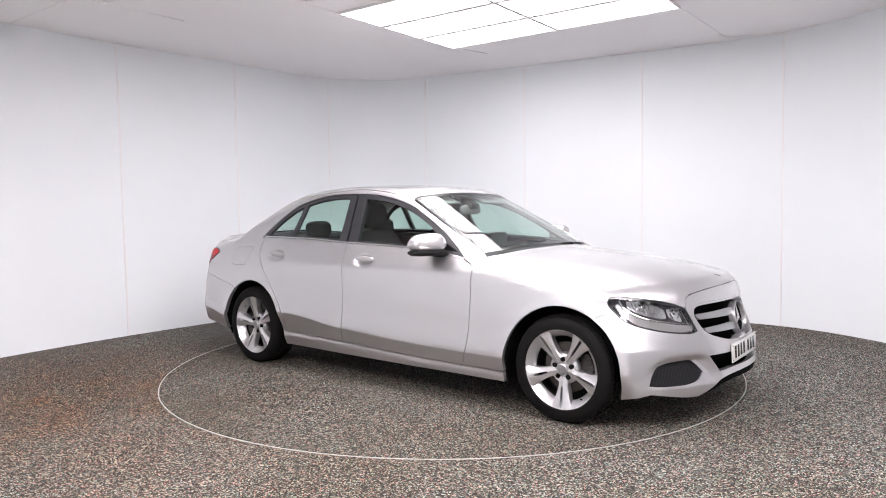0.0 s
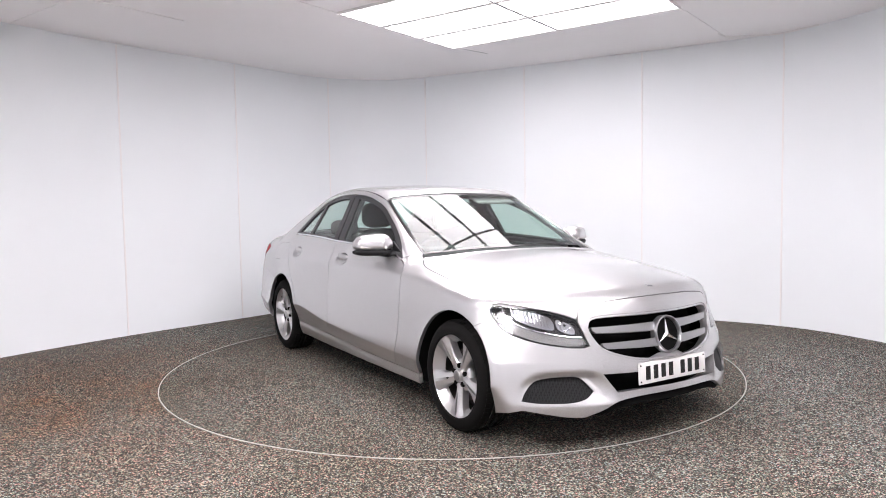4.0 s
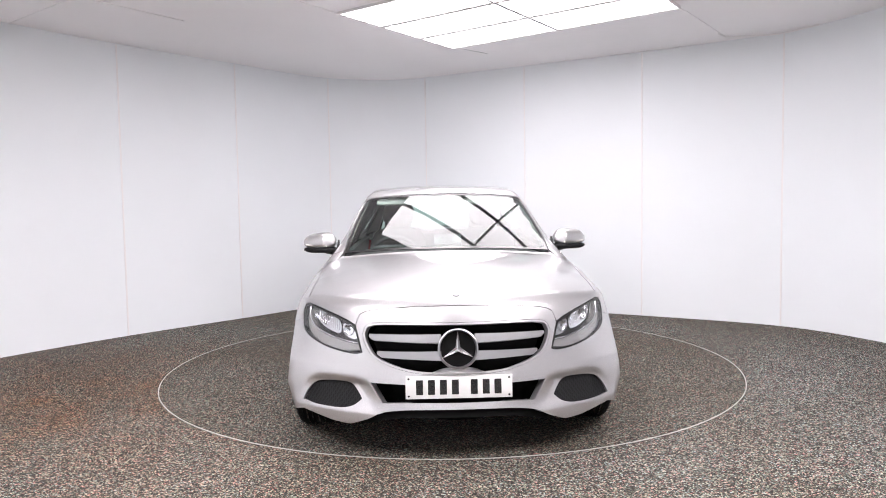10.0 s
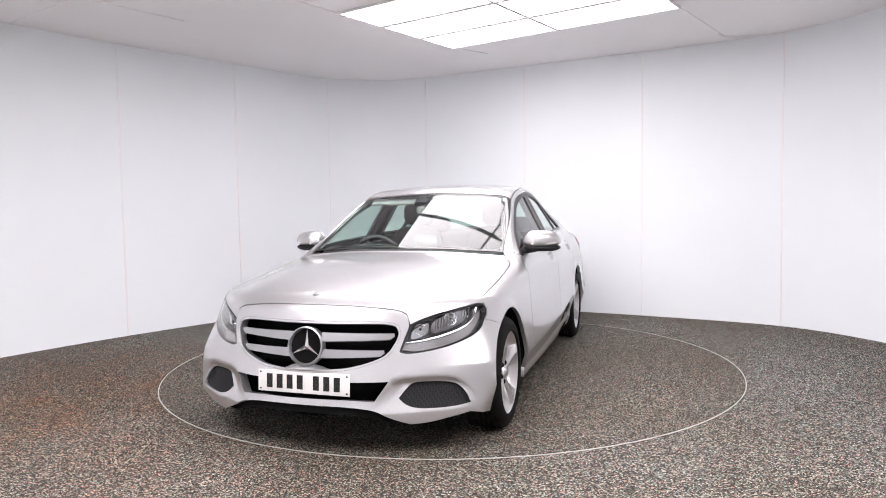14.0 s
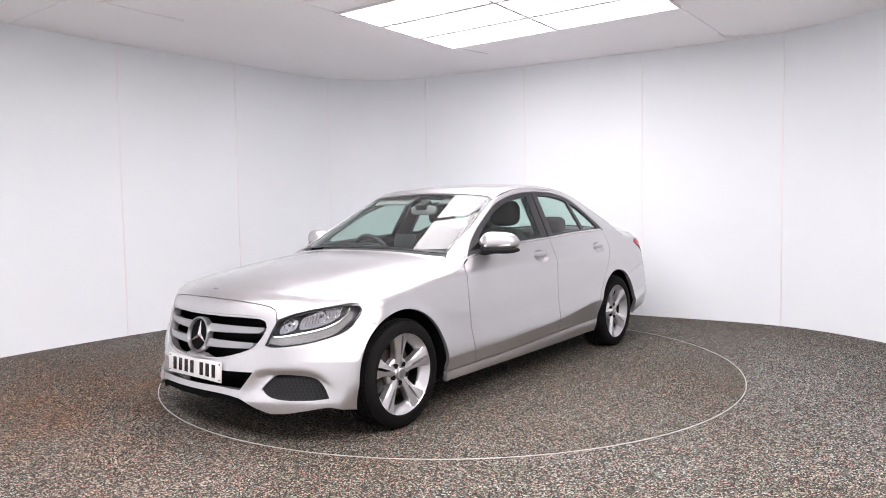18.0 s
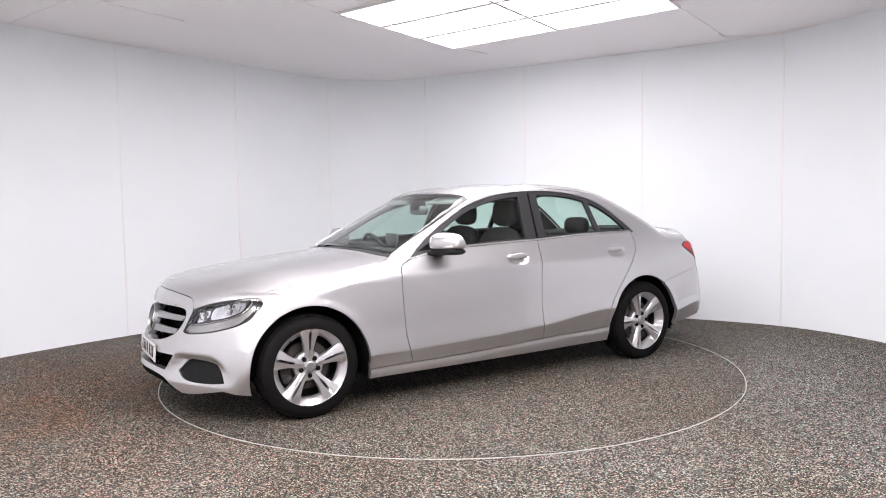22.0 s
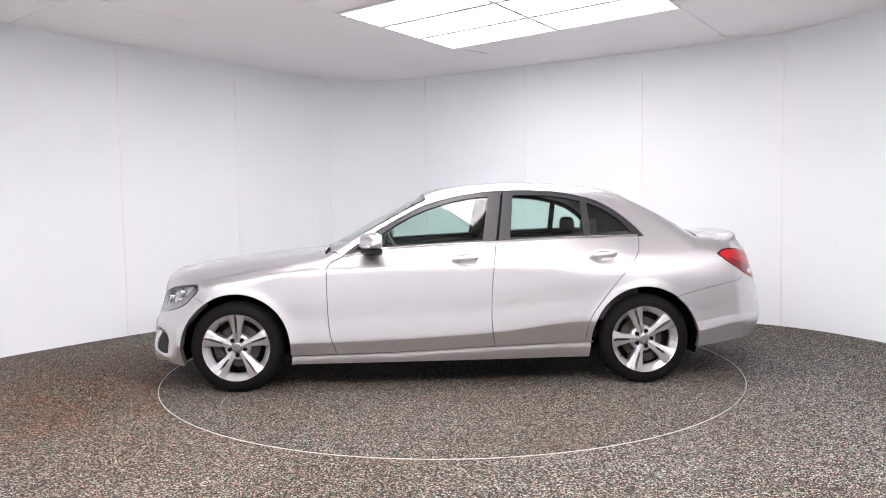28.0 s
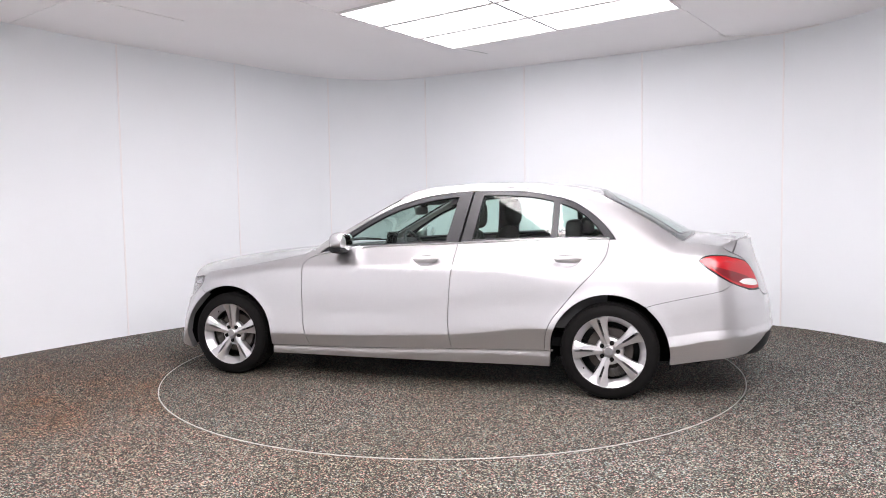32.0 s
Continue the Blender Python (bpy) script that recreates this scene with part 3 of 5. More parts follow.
def sheet(space, loops, step=0.018, sink=0.0, depth=0.022, mirror=False):
    """Points, normals and faces of one panel of the skin, with a turned-in edge."""
    from mathutils.geometry import delaunay_2d_cdt
    pts = [tuple(v) for lp in loops for v in lp]
    edges, k = [], 0
    for lp in loops:
        edges += [(k + i, k + (i + 1) % len(lp)) for i in range(len(lp))]
        k += len(lp)
    lo, hi = loops[0].min(0), loops[0].max(0)
    gx = np.arange(lo[0] + step / 2, hi[0], step)
    gy = np.arange(lo[1] + step / 2, hi[1], step)
    grid = np.stack(np.meshgrid(gx, gy), -1).reshape(-1, 2)
    grid = grid[inside(grid, loops)]
    if len(grid):
        near = np.array(pts)
        far = np.ones(len(grid), bool)
        for c in range(0, len(near), 64):
            far &= (((grid[:, None] - near[None, c:c + 64]) ** 2).sum(-1) > (0.4 * step) ** 2).all(1)
        pts += [tuple(v) for v in grid[far]]
    if space in ("s", "round") or (space == "tail" and not mirror):
        if not FEATURES:
            FEATURES.append(features())
        mark = FEATURES[0] if space != "tail" else FEATURES[0][FEATURES[0][:, 0] < -1.5]
        mark = flatten(space, np.concatenate([mark, mark * [1, -1, 1]]) if space == "tail" else mark)
        mark = mark[inside(mark, loops)]
        if len(mark):
            ring = np.concatenate(loops)
            keep = np.array([((ring - v) ** 2).sum(1).min() > 0.005 ** 2 for v in mark], bool)
            mark = mark[keep]
            base = np.array(pts[k:]).reshape(-1, 2)
            if len(mark) and len(base):
                base = base[np.array([((mark - v) ** 2).sum(1).min() > (0.011) ** 2 for v in base], bool)]
            pts = pts[:k] + [tuple(v) for v in base] + [tuple(v) for v in mark]
    vs, es, fs = delaunay_2d_cdt([Vector(v) for v in pts], edges, [], 0, 1e-6)[:3]
    q = np.array([tuple(v) for v in vs])
    tri = np.array([f for f in fs if len(f) == 3])
    tri = tri[inside(q[tri].mean(1), loops)]
    used = np.unique(tri)
    back = np.full(len(q), -1)
    back[used] = np.arange(len(used))
    q, tri = q[used], back[tri]
    p = unflatten(space, q)
    nr = normals_of(p)
    p = p - nr * sink
    a, b, c = (p[tri[:, i]] for i in range(3))
    flip = (np.cross(b - a, c - a) * nr[tri[:, 0]]).sum(1) < 0
    tri[flip] = tri[flip][:, ::-1]
    faces = [tuple(int(i) for i in f) for f in tri]
    count = {}
    for f in faces:
        for i in range(3):
            e = (f[i], f[(i + 1) % 3])
            count[frozenset(e)] = None if frozenset(e) in count else e
    rim = [e for e in count.values() if e]
    p, nr, n0 = list(p), list(nr), len(p)
    if depth:
        ids = sorted({i for e in rim for i in e})
        top = {v: n0 + k for k, v in enumerate(ids)}
        low = {v: n0 + len(ids) + k for k, v in enumerate(ids)}
        side = {v: np.zeros(3) for v in ids}
        for a, b in rim:
            d = np.cross(p[b] - p[a], nr[a])
            d = d / (np.linalg.norm(d) + 1e-9)
            side[a], side[b] = side[a] + d, side[b] + d
        p += [p[v] for v in ids] + [p[v] - nr[v] * depth for v in ids]
        nr += [side[v] / (np.linalg.norm(side[v]) + 1e-9) for v in ids] * 2
        faces += [(top[b], top[a], low[a], low[b]) for a, b in rim]
    p, nr = np.array(p), np.array(nr)
    if mirror:
        p, nr, faces = p * [1, -1, 1], nr * [1, -1, 1], [f[::-1] for f in faces]
    return p, nr, faces


def panel(name, space, loops, mat, parent, label="", sides=(1,), **more):
    made = []
    for s in sides:
        par = parent[s] if isinstance(parent, dict) else parent
        p, nr, faces = sheet(space, loops, mirror=s < 0, **more)
        made.append(link_mesh(name, p, faces, mat, par, label, normals=nr))
    return dict(zip(sides, made))


def arc(hub, a0, a1, r=ARCH, n=26):
    hx, hz = hub
    return [(hx + r * math.cos(radians(a0 + (a1 - a0) * i / n)), hz + r * math.sin(radians(a0 + (a1 - a0) * i / n))) for i in range(n + 1)]


BOTH = (1, -1)
FRONT_HUB, REAR_HUB = HUBS
# lines seen from the side (x, z)
SHUT_FRONT = [(0.787, 0.845), (0.789, 0.72), (0.784, 0.55), (0.770, 0.401), (0.728, 0.254)]
SHUT_MID = [(-0.392, 1.002), (-0.372, 0.86), (-0.357, 0.732), (-0.346, 0.496), (-0.364, 0.289)]
SHUT_REAR = [(-1.415, 1.030), (-1.395, 0.925), (-1.33, 0.834), (-1.218, 0.712), (-1.11, 0.581), (-1.049, 0.50), (-1.015, 0.409), (-1.003, 0.302)]
SILL_TOP = [(1.035, 0.249), (0.728, 0.254), (0.325, 0.261), (-0.364, 0.287), (-1.006, 0.302), (-1.045, 0.302)]
BELT = [(0.690, 0.918), (0.51, 0.952), (0.352, 0.973), (0.0, 0.990), (-0.392, 1.003), (-0.87, 1.024), (-1.415, 1.031)]
WINDOW_TOP = [(0.690, 0.925), (0.54, 1.035), (0.396, 1.125), (0.25, 1.205), (0.111, 1.270), (-0.09, 1.327), (-0.30, 1.358), (-0.5, 1.368),
              (-0.72, 1.365), (-0.905, 1.347), (-1.11, 1.300), (-1.22, 1.250), (-1.315, 1.182), (-1.40, 1.10), (-1.455, 1.030)]
LIP = [(0.0, 0.772), (0.22, 0.766), (0.38, 0.752), (0.46, 0.738), (0.492, 0.722), (0.503, 0.70)]   # from the front (y, z)
# lines seen from above (x, y)
LAMP_LOW = [(0.475, 0.538), (0.502, 0.529), (0.572, 0.531), (0.674, 0.548), (0.745, 0.570)]   # from the front (y, z)
LAMP_BACK = [(1.722, 0.662), (1.695, 0.690), (1.684, 0.714), (1.688, 0.738)]   # from the side (x, z)
WING_LOW = [(1.722, 0.662), (1.68, 0.648), (1.625, 0.624)]
BUMP_LINE = [(-2.160, 0.757), (-2.108, 0.722), (-2.027, 0.700), (-1.859, 0.663), (-1.688, 0.621), (-1.652, 0.606)]
TAIL_TOP = [(-1.955, 0.901), (-1.995, 0.927), (-2.051, 0.934), (-2.130, 0.929)]
TAIL_IN = [(0.745, 0.927), (0.690, 0.912), (0.623, 0.888), (0.585, 0.85), (0.563, 0.80), (0.556, 0.745), (0.566, 0.711)]   # from the rear (y, z)
TAIL_LOW = [(-2.205, 0.735), (-2.160, 0.757), (-2.06, 0.82), (-1.994, 0.866), (-1.955, 0.901)]
HOOD_SIDE = [(1.66, 0.797), (1.4, 0.802), (1.05, 0.797), (0.925, 0.776), (0.832, 0.729)]
LAMP_TOP = [(0.515, 0.668), (0.56, 0.690), (0.64, 0.716), (0.72, 0.736), (0.785, 0.748)]   # from the front (y, z)
SCREEN_SIDE = [(0.775, 0.702), (0.68, 0.692), (0.49, 0.673), (0.285, 0.642), (0.102, 0.607)]
REAR_SIDE = [(-1.365, 0.500), (-1.60, 0.565), (-1.88, 0.640)]
DITCH = [(0.102, 0.607), (-0.35, 0.572), (-0.8, 0.555), (-1.15, 0.535), (-1.365, 0.500)]


def mirrored(pts):
    return [(x, -y) for x, y in pts][::-1]


def build_shell(car):
    # hood
    half = np.concatenate([edge("f", *LIP), edge("f", LIP[-1], LAMP_TOP[0]), edge("f", *LAMP_TOP), edge("s", (1.688, 0.741), (1.67, 0.752)), edge("t", *HOOD_SIDE)])
    flip = half * np.array([1, -1, 1])
    cowl = edge("t", (0.810, -0.717), (0.850, -0.5), (0.888, 0.0), (0.850, 0.5), (0.810, 0.717))
    panel("hood", "t", [loop_of("t", [half, cowl[::-1], flip[::-1]], 0.0008)], PAINT, car,
          "silver bonnet with a thin front shut line", step=0.035)
    # roof, screens
    front = edge("t", (0.102, -0.607), (0.123, -0.3), (0.131, 0.0), (0.123, 0.3), (0.102, 0.607))
    back = edge("t", (-1.365, 0.500), (-1.33, 0.25), (-1.32, 0.0), (-1.33, -0.25), (-1.365, -0.500))
    panel("roof", "t", [loop_of("t", [front, edge("t", *DITCH), back, edge("t", *mirrored(DITCH))])], PAINT, car, "silver steel roof", step=0.04)
    base = edge("t", (0.775, -0.702), (0.82, -0.46), (0.856, 0.0), (0.82, 0.46), (0.775, 0.702))
    ws = loop_of("t", [base, edge("t", *SCREEN_SIDE), front[::-1], edge("t", *mirrored(SCREEN_SIDE))], 0.004)
    inner = shrink(ws, 0.018)
    panel("windscreen_surround", "t", [ws, inner], GLOSS_BLACK, car, "black border of the windscreen", sink=0.006, depth=0.004)
    screen = panel("windscreen", "t", [shrink(ws, 0.017)], GLASS, car, "green-tinted windscreen reflecting the ceiling lights", sink=0.007, depth=0.0, step=0.04)[1]
    screen.visible_shadow = False
    rbase = edge("t", (-1.88, 0.640), (-1.945, 0.35), (-1.965, 0.0), (-1.945, -0.35), (-1.88, -0.640))
    rw = loop_of("t", [back, edge("t", *mirrored(REAR_SIDE))[::-1], rbase[::-1], edge("t", *REAR_SIDE)[::-1]], 0.004)
    panel("rear_window_surround", "t", [rw, shrink(rw, 0.018)], GLOSS_BLACK, car, "black border of the rear window", sink=0.006, depth=0.004)
    screen = panel("rear_window", "t", [shrink(rw, 0.017)], GLASS, car, "sloping tinted rear window", sink=0.007, depth=0.0, step=0.04)[1]
    screen.visible_shadow = False
    # boot lid
    lid_side = [(-1.89, 0.655), (-2.03, 0.690), (-2.12, 0.700), (-2.165, 0.672)]
    lip = edge("t", (-2.165, 0.672), (-2.195, 0.57), (-2.262, 0.38), (-2.305, 0.18), (-2.318, 0.0), (-2.305, -0.18), (-2.262, -0.38), (-2.195, -0.57), (-2.165, -0.672))
    panel("boot_lid", "t", [loop_of("t", [rbase[::-1], edge("t", *lid_side), lip, edge("t", *mirrored(lid_side))], 0.002)], PAINT, car, "silver boot lid with an upturned lip", step=0.025)
    half = np.concatenate([lip[:len(lip) // 2 + 1][::-1] - [0, 0, 0.004], edge("r", (0.697, 0.965), (0.690, 0.948), (0.654, 0.925), (0.619, 0.893)), edge("r", *TAIL_IN[2:]), edge("r", (0.566, 0.711), (0.50, 0.668), (0.25, 0.648), (0.0, 0.640))])
    panel("boot_face", "tail", [loop_of("tail", [half, (half * [1, -1, 1])[::-1]], 0.002)], PAINT, car, "silver upright face of the boot", step=0.02)
    # side frame: front pillar, cant rail, rear pillar and rear quarter
    quarter = [edge("t", *SCREEN_SIDE), edge("t", *DITCH), edge("t", *REAR_SIDE), edge("t", (-1.88, 0.640), (-1.89, 0.655)), edge("t", *lid_side[:3]),
               edge("r", (0.700, 0.968), (0.692, 0.948), (0.656, 0.925), (0.624, 0.894)), edge("r", *TAIL_IN[:3][::-1]), edge("s", *TAIL_TOP[::-1]), edge("s", *TAIL_LOW[1:][::-1]), edge("s", *BUMP_LINE),
               edge("s", *arc(REAR_HUB, 127.7, 0)), edge("s", *SHUT_REAR[::-1]), edge("s", (-1.415, 1.030), (-1.455, 1.030)), edge("s", *WINDOW_TOP[::-1])]
    side = loop_of("round", quarter)
    panel("side_frame", "round", [side], PAINT, car, "silver pillars, roof rail and rear wing in one pressing")
    flap = loop_of("round", [edge("s", (-1.50, 0.955), (-1.70, 0.945)), edge("s", (-1.70, 0.945), (-1.735, 0.93), (-1.74, 0.90)), edge("s", (-1.74, 0.90), (-1.735, 0.83)),
                             edge("s", (-1.735, 0.83), (-1.725, 0.805), (-1.69, 0.80)), edge("s", (-1.69, 0.80), (-1.54, 0.808)), edge("s", (-1.54, 0.808), (-1.50, 0.955))], 0)
    panel("side_frame", "round", [side, shrink(flap, -0.0012)], PAINT, car, "silver pillars, roof rail and rear wing with the fuel flap", (-1,))
    panel("fuel_flap", "round", [shrink(flap, 0.0012)], PAINT, car, "silver fuel filler flap", (-1,))
    # front wing
    wing = [edge("t", *HOOD_SIDE), edge("t", (0.832, 0.729), (0.773, 0.704)), edge("s", (0.686, 0.924), (0.765, 0.885), (0.787, 0.845)), edge("s", *SHUT_FRONT), edge("s", (0.728, 0.254), (1.035, 0.249)),
            edge("s", *arc(FRONT_HUB, 187, 57)),
            edge("s", *WING_LOW[::-1]), edge("s", *LAMP_BACK)]
    panel("front_wing", "round", [loop_of("round", wing)], PAINT, car, "silver front wing with a round wheel arch", BOTH)
    # sill
    sill = [edge("s", *SILL_TOP), edge("s", (-1.045, 0.302), (-1.035, 0.192)), edge("s", (-1.035, 0.192), (1.04, 0.187)), edge("s", (1.04, 0.187), (1.035, 0.249))]
    panel("sill", "s", [loop_of("s", sill)], PAINT, car, "silver side sill under the doors", BOTH, depth=0.025)
    # dark core behind the gaps
    core = [edge("s", (1.03, 0.20), (1.05, 0.40), (1.16, 0.60), (1.42, 0.70), (1.62, 0.70)), edge("s", (1.62, 0.70), (1.2, 0.83), (0.72, 0.90), (-0.4, 0.96), (-1.5, 0.97), (-2.1, 0.93)),
            edge("s", (-2.1, 0.93), (-2.15, 0.62), (-1.76, 0.55)), edge("s", *arc(REAR_HUB, 140, 0, 0.405)), edge("s", (-1.03, 0.20), (1.03, 0.20))]
    panel("inner_shell", "s", [loop_of("s", core, 0)], LINER, car, "dark inner structure behind the panel gaps", BOTH, sink=0.022, depth=0.0, step=0.06)


def build_doors(car):
    doors = {}
    fd = [edge("s", *SHUT_FRONT[::-1]), edge("s", (0.787, 0.845), (0.765, 0.885), (0.690, 0.918)), edge("s", *BELT[:5]), edge("s", *SHUT_MID), edge("s", (-0.364, 0.287), (0.325, 0.261), (0.728, 0.254))]
    front = panel("front_door", "s", [loop_of("s", fd)], PAINT, car, "silver front door with a crease along its foot", BOTH, depth=0.03)
    rd = [edge("s", *SHUT_MID[::-1]), edge("s", *BELT[4:]), edge("s", *SHUT_REAR), edge("s", (-1.003, 0.302), (-0.364, 0.287))]
    rear = panel("rear_door", "s", [loop_of("s", rd)], PAINT, car, "silver rear door cut round the wheel arch", BOTH, depth=0.03)
    # window frames and panes
    top = [tuple(v) for v in spline(WINDOW_TOP, 0.03)]
    cut = lambda a, b: [v for v in top if b <= v[0] <= a]
    fpts = cut(0.69, -0.455)
    fo = loop_of("s", [cast("s", fpts), edge("s", (-0.455, 1.366), (-0.392, 1.008)), edge("s", (-0.392, 1.008), (0.0, 0.996), (0.352, 0.980), (0.51, 0.959), (0.68, 0.927))], 0.001)
    fi = loop_of("s", [edge("s", (0.545, 0.985), (0.40, 1.085), (0.25, 1.172), (0.10, 1.240), (-0.10, 1.298), (-0.28, 1.325), (-0.355, 1.331)),
                       edge("s", (-0.355, 1.331), (-0.30, 1.025)), edge("s", (-0.30, 1.025), (0.0, 1.013), (0.545, 0.985))], 0)
    rpts = cut(-0.47, -1.46)
    ro = loop_of("s", [cast("s", rpts), edge("s", (-1.45, 1.036), (-0.87, 1.030), (-0.41, 1.010)), edge("s", (-0.41, 1.010), (-0.468, 1.366))], 0.001)
    ri = loop_of("s", [edge("s", (-0.535, 1.338), (-0.72, 1.336), (-0.9, 1.318), (-1.03, 1.290)), edge("s", (-1.03, 1.290), (-1.03, 1.052)), edge("s", (-1.03, 1.052), (-0.49, 1.035)),
                       edge("s", (-0.49, 1.035), (-0.535, 1.338))], 0)
    qi = loop_of("s", [edge("s", (-1.075, 1.277), (-1.18, 1.235), (-1.28, 1.165), (-1.355, 1.085), (-1.375, 1.055)), edge("s", (-1.375, 1.055), (-1.075, 1.052)), edge("s", (-1.075, 1.052), (-1.075, 1.277))], 0)
    panel("window_frame", "s", [fo, fi], PILLAR, front, "satin black window frame", BOTH, sink=0.004, depth=0.02, step=0.02)
    panel("window_frame", "s", [ro, ri, qi], PILLAR, rear, "satin black window frame with a divider", BOTH, sink=0.004, depth=0.02, step=0.02)
    for name, lp, par in (("window_pane", fi, front), ("window_pane", ri, rear), ("quarter_pane", qi, rear)):
        for ob in panel(name, "s", [shrink(lp, -0.004)], SIDE_GLASS, par, "green-tinted side glass", BOTH, sink=0.012, depth=0.0, step=0.05).values():
            ob.visible_shadow = False
    pil = loop_of("s", [edge("s", (-0.30, 1.345), (-0.56, 1.35)), edge("s", (-0.56, 1.35), (-0.50, 1.0)), edge("s", (-0.50, 1.0), (-0.30, 0.99)), edge("s", (-0.30, 0.99), (-0.30, 1.345))], 0)
    pil[:, 0] = np.clip(pil[:, 0], -0.54 + (1.345 - pil[:, 1]) * 0.13, -0.37 + (1.345 - pil[:, 1]) * 0.13)
    panel("centre_pillar", "s", [pil], BLACK, car, "dark centre pillar behind the doors", BOTH, sink=0.035, depth=0.03, step=0.04)
    # bright strip along the belt line
    for pts, par in ((BELT[:5], front), (BELT[4:], rear)):
        lo = [(x, z - 0.001) for x, z in pts]
        hi = [(x, z + 0.010) for x, z in pts]
        lp = loop_of("s", [edge("s", *lo), edge("s", *hi[::-1])], 0)
        panel("belt_strip", "s", [lp], CHROME, par, "thin bright belt-line strip", BOTH, sink=-0.004, depth=0.008, step=0.02)
    for (x, z), par in zip(GRIPS, (front, rear)):
        for s in BOTH:
            handle(x, z, s, par[s])


def handle(x, z, s, parent):
    y = float(cast("s", [(x, z + 0.06)])[0, 1]) + 0.002
    bm = bmesh.new()
    rings = []
    for i in range(13):
        u = i / 12 * 2 - 1
        w = 0.016 * (1 - abs(u) ** 3) + 0.006
        off = 0.026 * (1 - u ** 4) + 0.006
        rings.append([bm.verts.new((x + u * 0.116, s * (y - 0.004 + off + 0.011 * math.sin(a)), z + w * math.cos(a) - 0.006 * u)) for a in [k * math.pi / 5 for k in range(10)]])
    for a, b in zip(rings, rings[1:]):
        for k in range(10):
            bm.faces.new((a[k], a[(k + 1) % 10], b[(k + 1) % 10], b[k]))
    bm.faces.new(rings[0])
    bm.faces.new(rings[-1][::-1])
    part("door_handle", bm, PAINT, parent, "silver bow-shaped door handle")


def build_front(car):
    """Front bumper with openings, grille, lamps."""
    grille = loop_of("nose", [edge("f", (0.0, 0.682), (0.30, 0.681), (0.42, 0.674), (0.457, 0.657), (0.467, 0.630), (0.451, 0.577), (0.400, 0.517), (0.26, 0.471), (0.12, 0.457), (0.0, 0.454))], 0)
    grille = mirror_loop(grille)
    low = loop_of("nose", [edge("f", (0.0, 0.398), (0.25, 0.398), (0.435, 0.398)), edge("f", (0.435, 0.398), (0.405, 0.350), (0.374, 0.304)), edge("f", (0.374, 0.304), (0.2, 0.314), (0.0, 0.316))], 0)
    low = mirror_loop(low)
    fog = loop_of("nose", [edge("f", (0.480, 0.313), (0.500, 0.345), (0.522, 0.372), (0.556, 0.386), (0.635, 0.384), (0.704, 0.374), (0.744, 0.356), (0.777, 0.320), (0.803, 0.270)),
                           edge("f", (0.803, 0.270), (0.744, 0.260), (0.640, 0.258), (0.570, 0.264), (0.517, 0.282), (0.480, 0.313))], 0)
    lamp_low = np.concatenate([edge("f", *LAMP_LOW), edge("s", (1.82, 0.588), (1.775, 0.612), (1.745, 0.636), (1.722, 0.662))])
    outer = [edge("f", *[(y, z - 0.003) for y, z in LIP]), edge("f", (0.510, 0.660), (0.492, 0.60), (0.475, 0.538)), lamp_low,
             edge("s", *WING_LOW), edge("s", *arc(FRONT_HUB, 56, -18)), edge("f", (0.80, 0.224), (0.72, 0.208), (0.62, 0.190), (0.54, 0.186)),
             edge("f", (0.54, 0.186), (0.45, 0.222), (0.38, 0.258), (0.28, 0.276), (0.15, 0.283), (0.0, 0.285))]
    out = mirror_loop(loop_of("nose", outer, 0.0))
    bumper = panel("front_bumper", "nose", [out, shrink(grille, -0.010), low, fog, flip_loop(fog)], PAINT, car, "silver front bumper with grille opening and side intakes", step=0.015, depth=0.05)[1]
    # black backing with mesh texture
    panel("grille_backing", "nose", [shrink(grille, -0.01)], LINER, bumper, "black mesh behind the grille", sink=0.11, depth=0.0)
    panel("lower_intake", "nose", [shrink(low, -0.01)], LINER, bumper, "black lower air intake", sink=0.13, depth=0.0)
    for s, lp in ((1, fog), (-1, flip_loop(fog))):
        panel("fog_intake", "nose", [shrink(lp, -0.008)], MESH, bumper, "black honeycomb side intake", sink=0.012, depth=0.0, step=0.02)
    rimloop = [shrink(grille, -0.009), shrink(grille, 0.001)]
    panel("grille_rim", "nose", rimloop, PAINT, bumper, "bright grille rim", sink=0.003, depth=0.03, step=0.02)
    # front splitter
    sp = loop_of("nose", [edge("f", (0.0, 0.292), (0.15, 0.290), (0.28, 0.283), (0.38, 0.265), (0.45, 0.229), (0.535, 0.196)), edge("f", (0.53, 0.186), (0.45, 0.192), (0.36, 0.220), (0.22, 0.240), (0.0, 0.244))], 0)
    panel("splitter", "nose", [mirror_loop(sp)], LINER, bumper, "black lower lip", sink=0.022, depth=0.08)
    # slats of the grille
    for z, w in ((0.618, 0.446), (0.537, 0.404)):
        for s in BOTH:
            pts = [(s * y, z + zz) for y, zz in ((0.085, 0.021), (w, 0.013), (w + 0.004, 0.0), (w - 0.018, -0.017), (0.085, -0.023))]
            lp = flatten("nose", cast("f", [v for a, b in zip(pts, pts[1:] + pts[:1]) for v in spline((a, b), 0.02)[:-1]]))
            panel("grille_slat", "nose", [lp], SLAT, bumper, "silver grille slat", sink=0.012, depth=0.035, step=0.012)
    # round emblem, a plain bright disc with three bars
    c = Vector(cast("f", [(0.0, 0.566)])[0])
    m = Matrix.Translation(c + Vector((-0.012, 0, 0))) @ pose(0, 0, 0, 0, 90 - 12, 0)
    bm = bmesh.new()
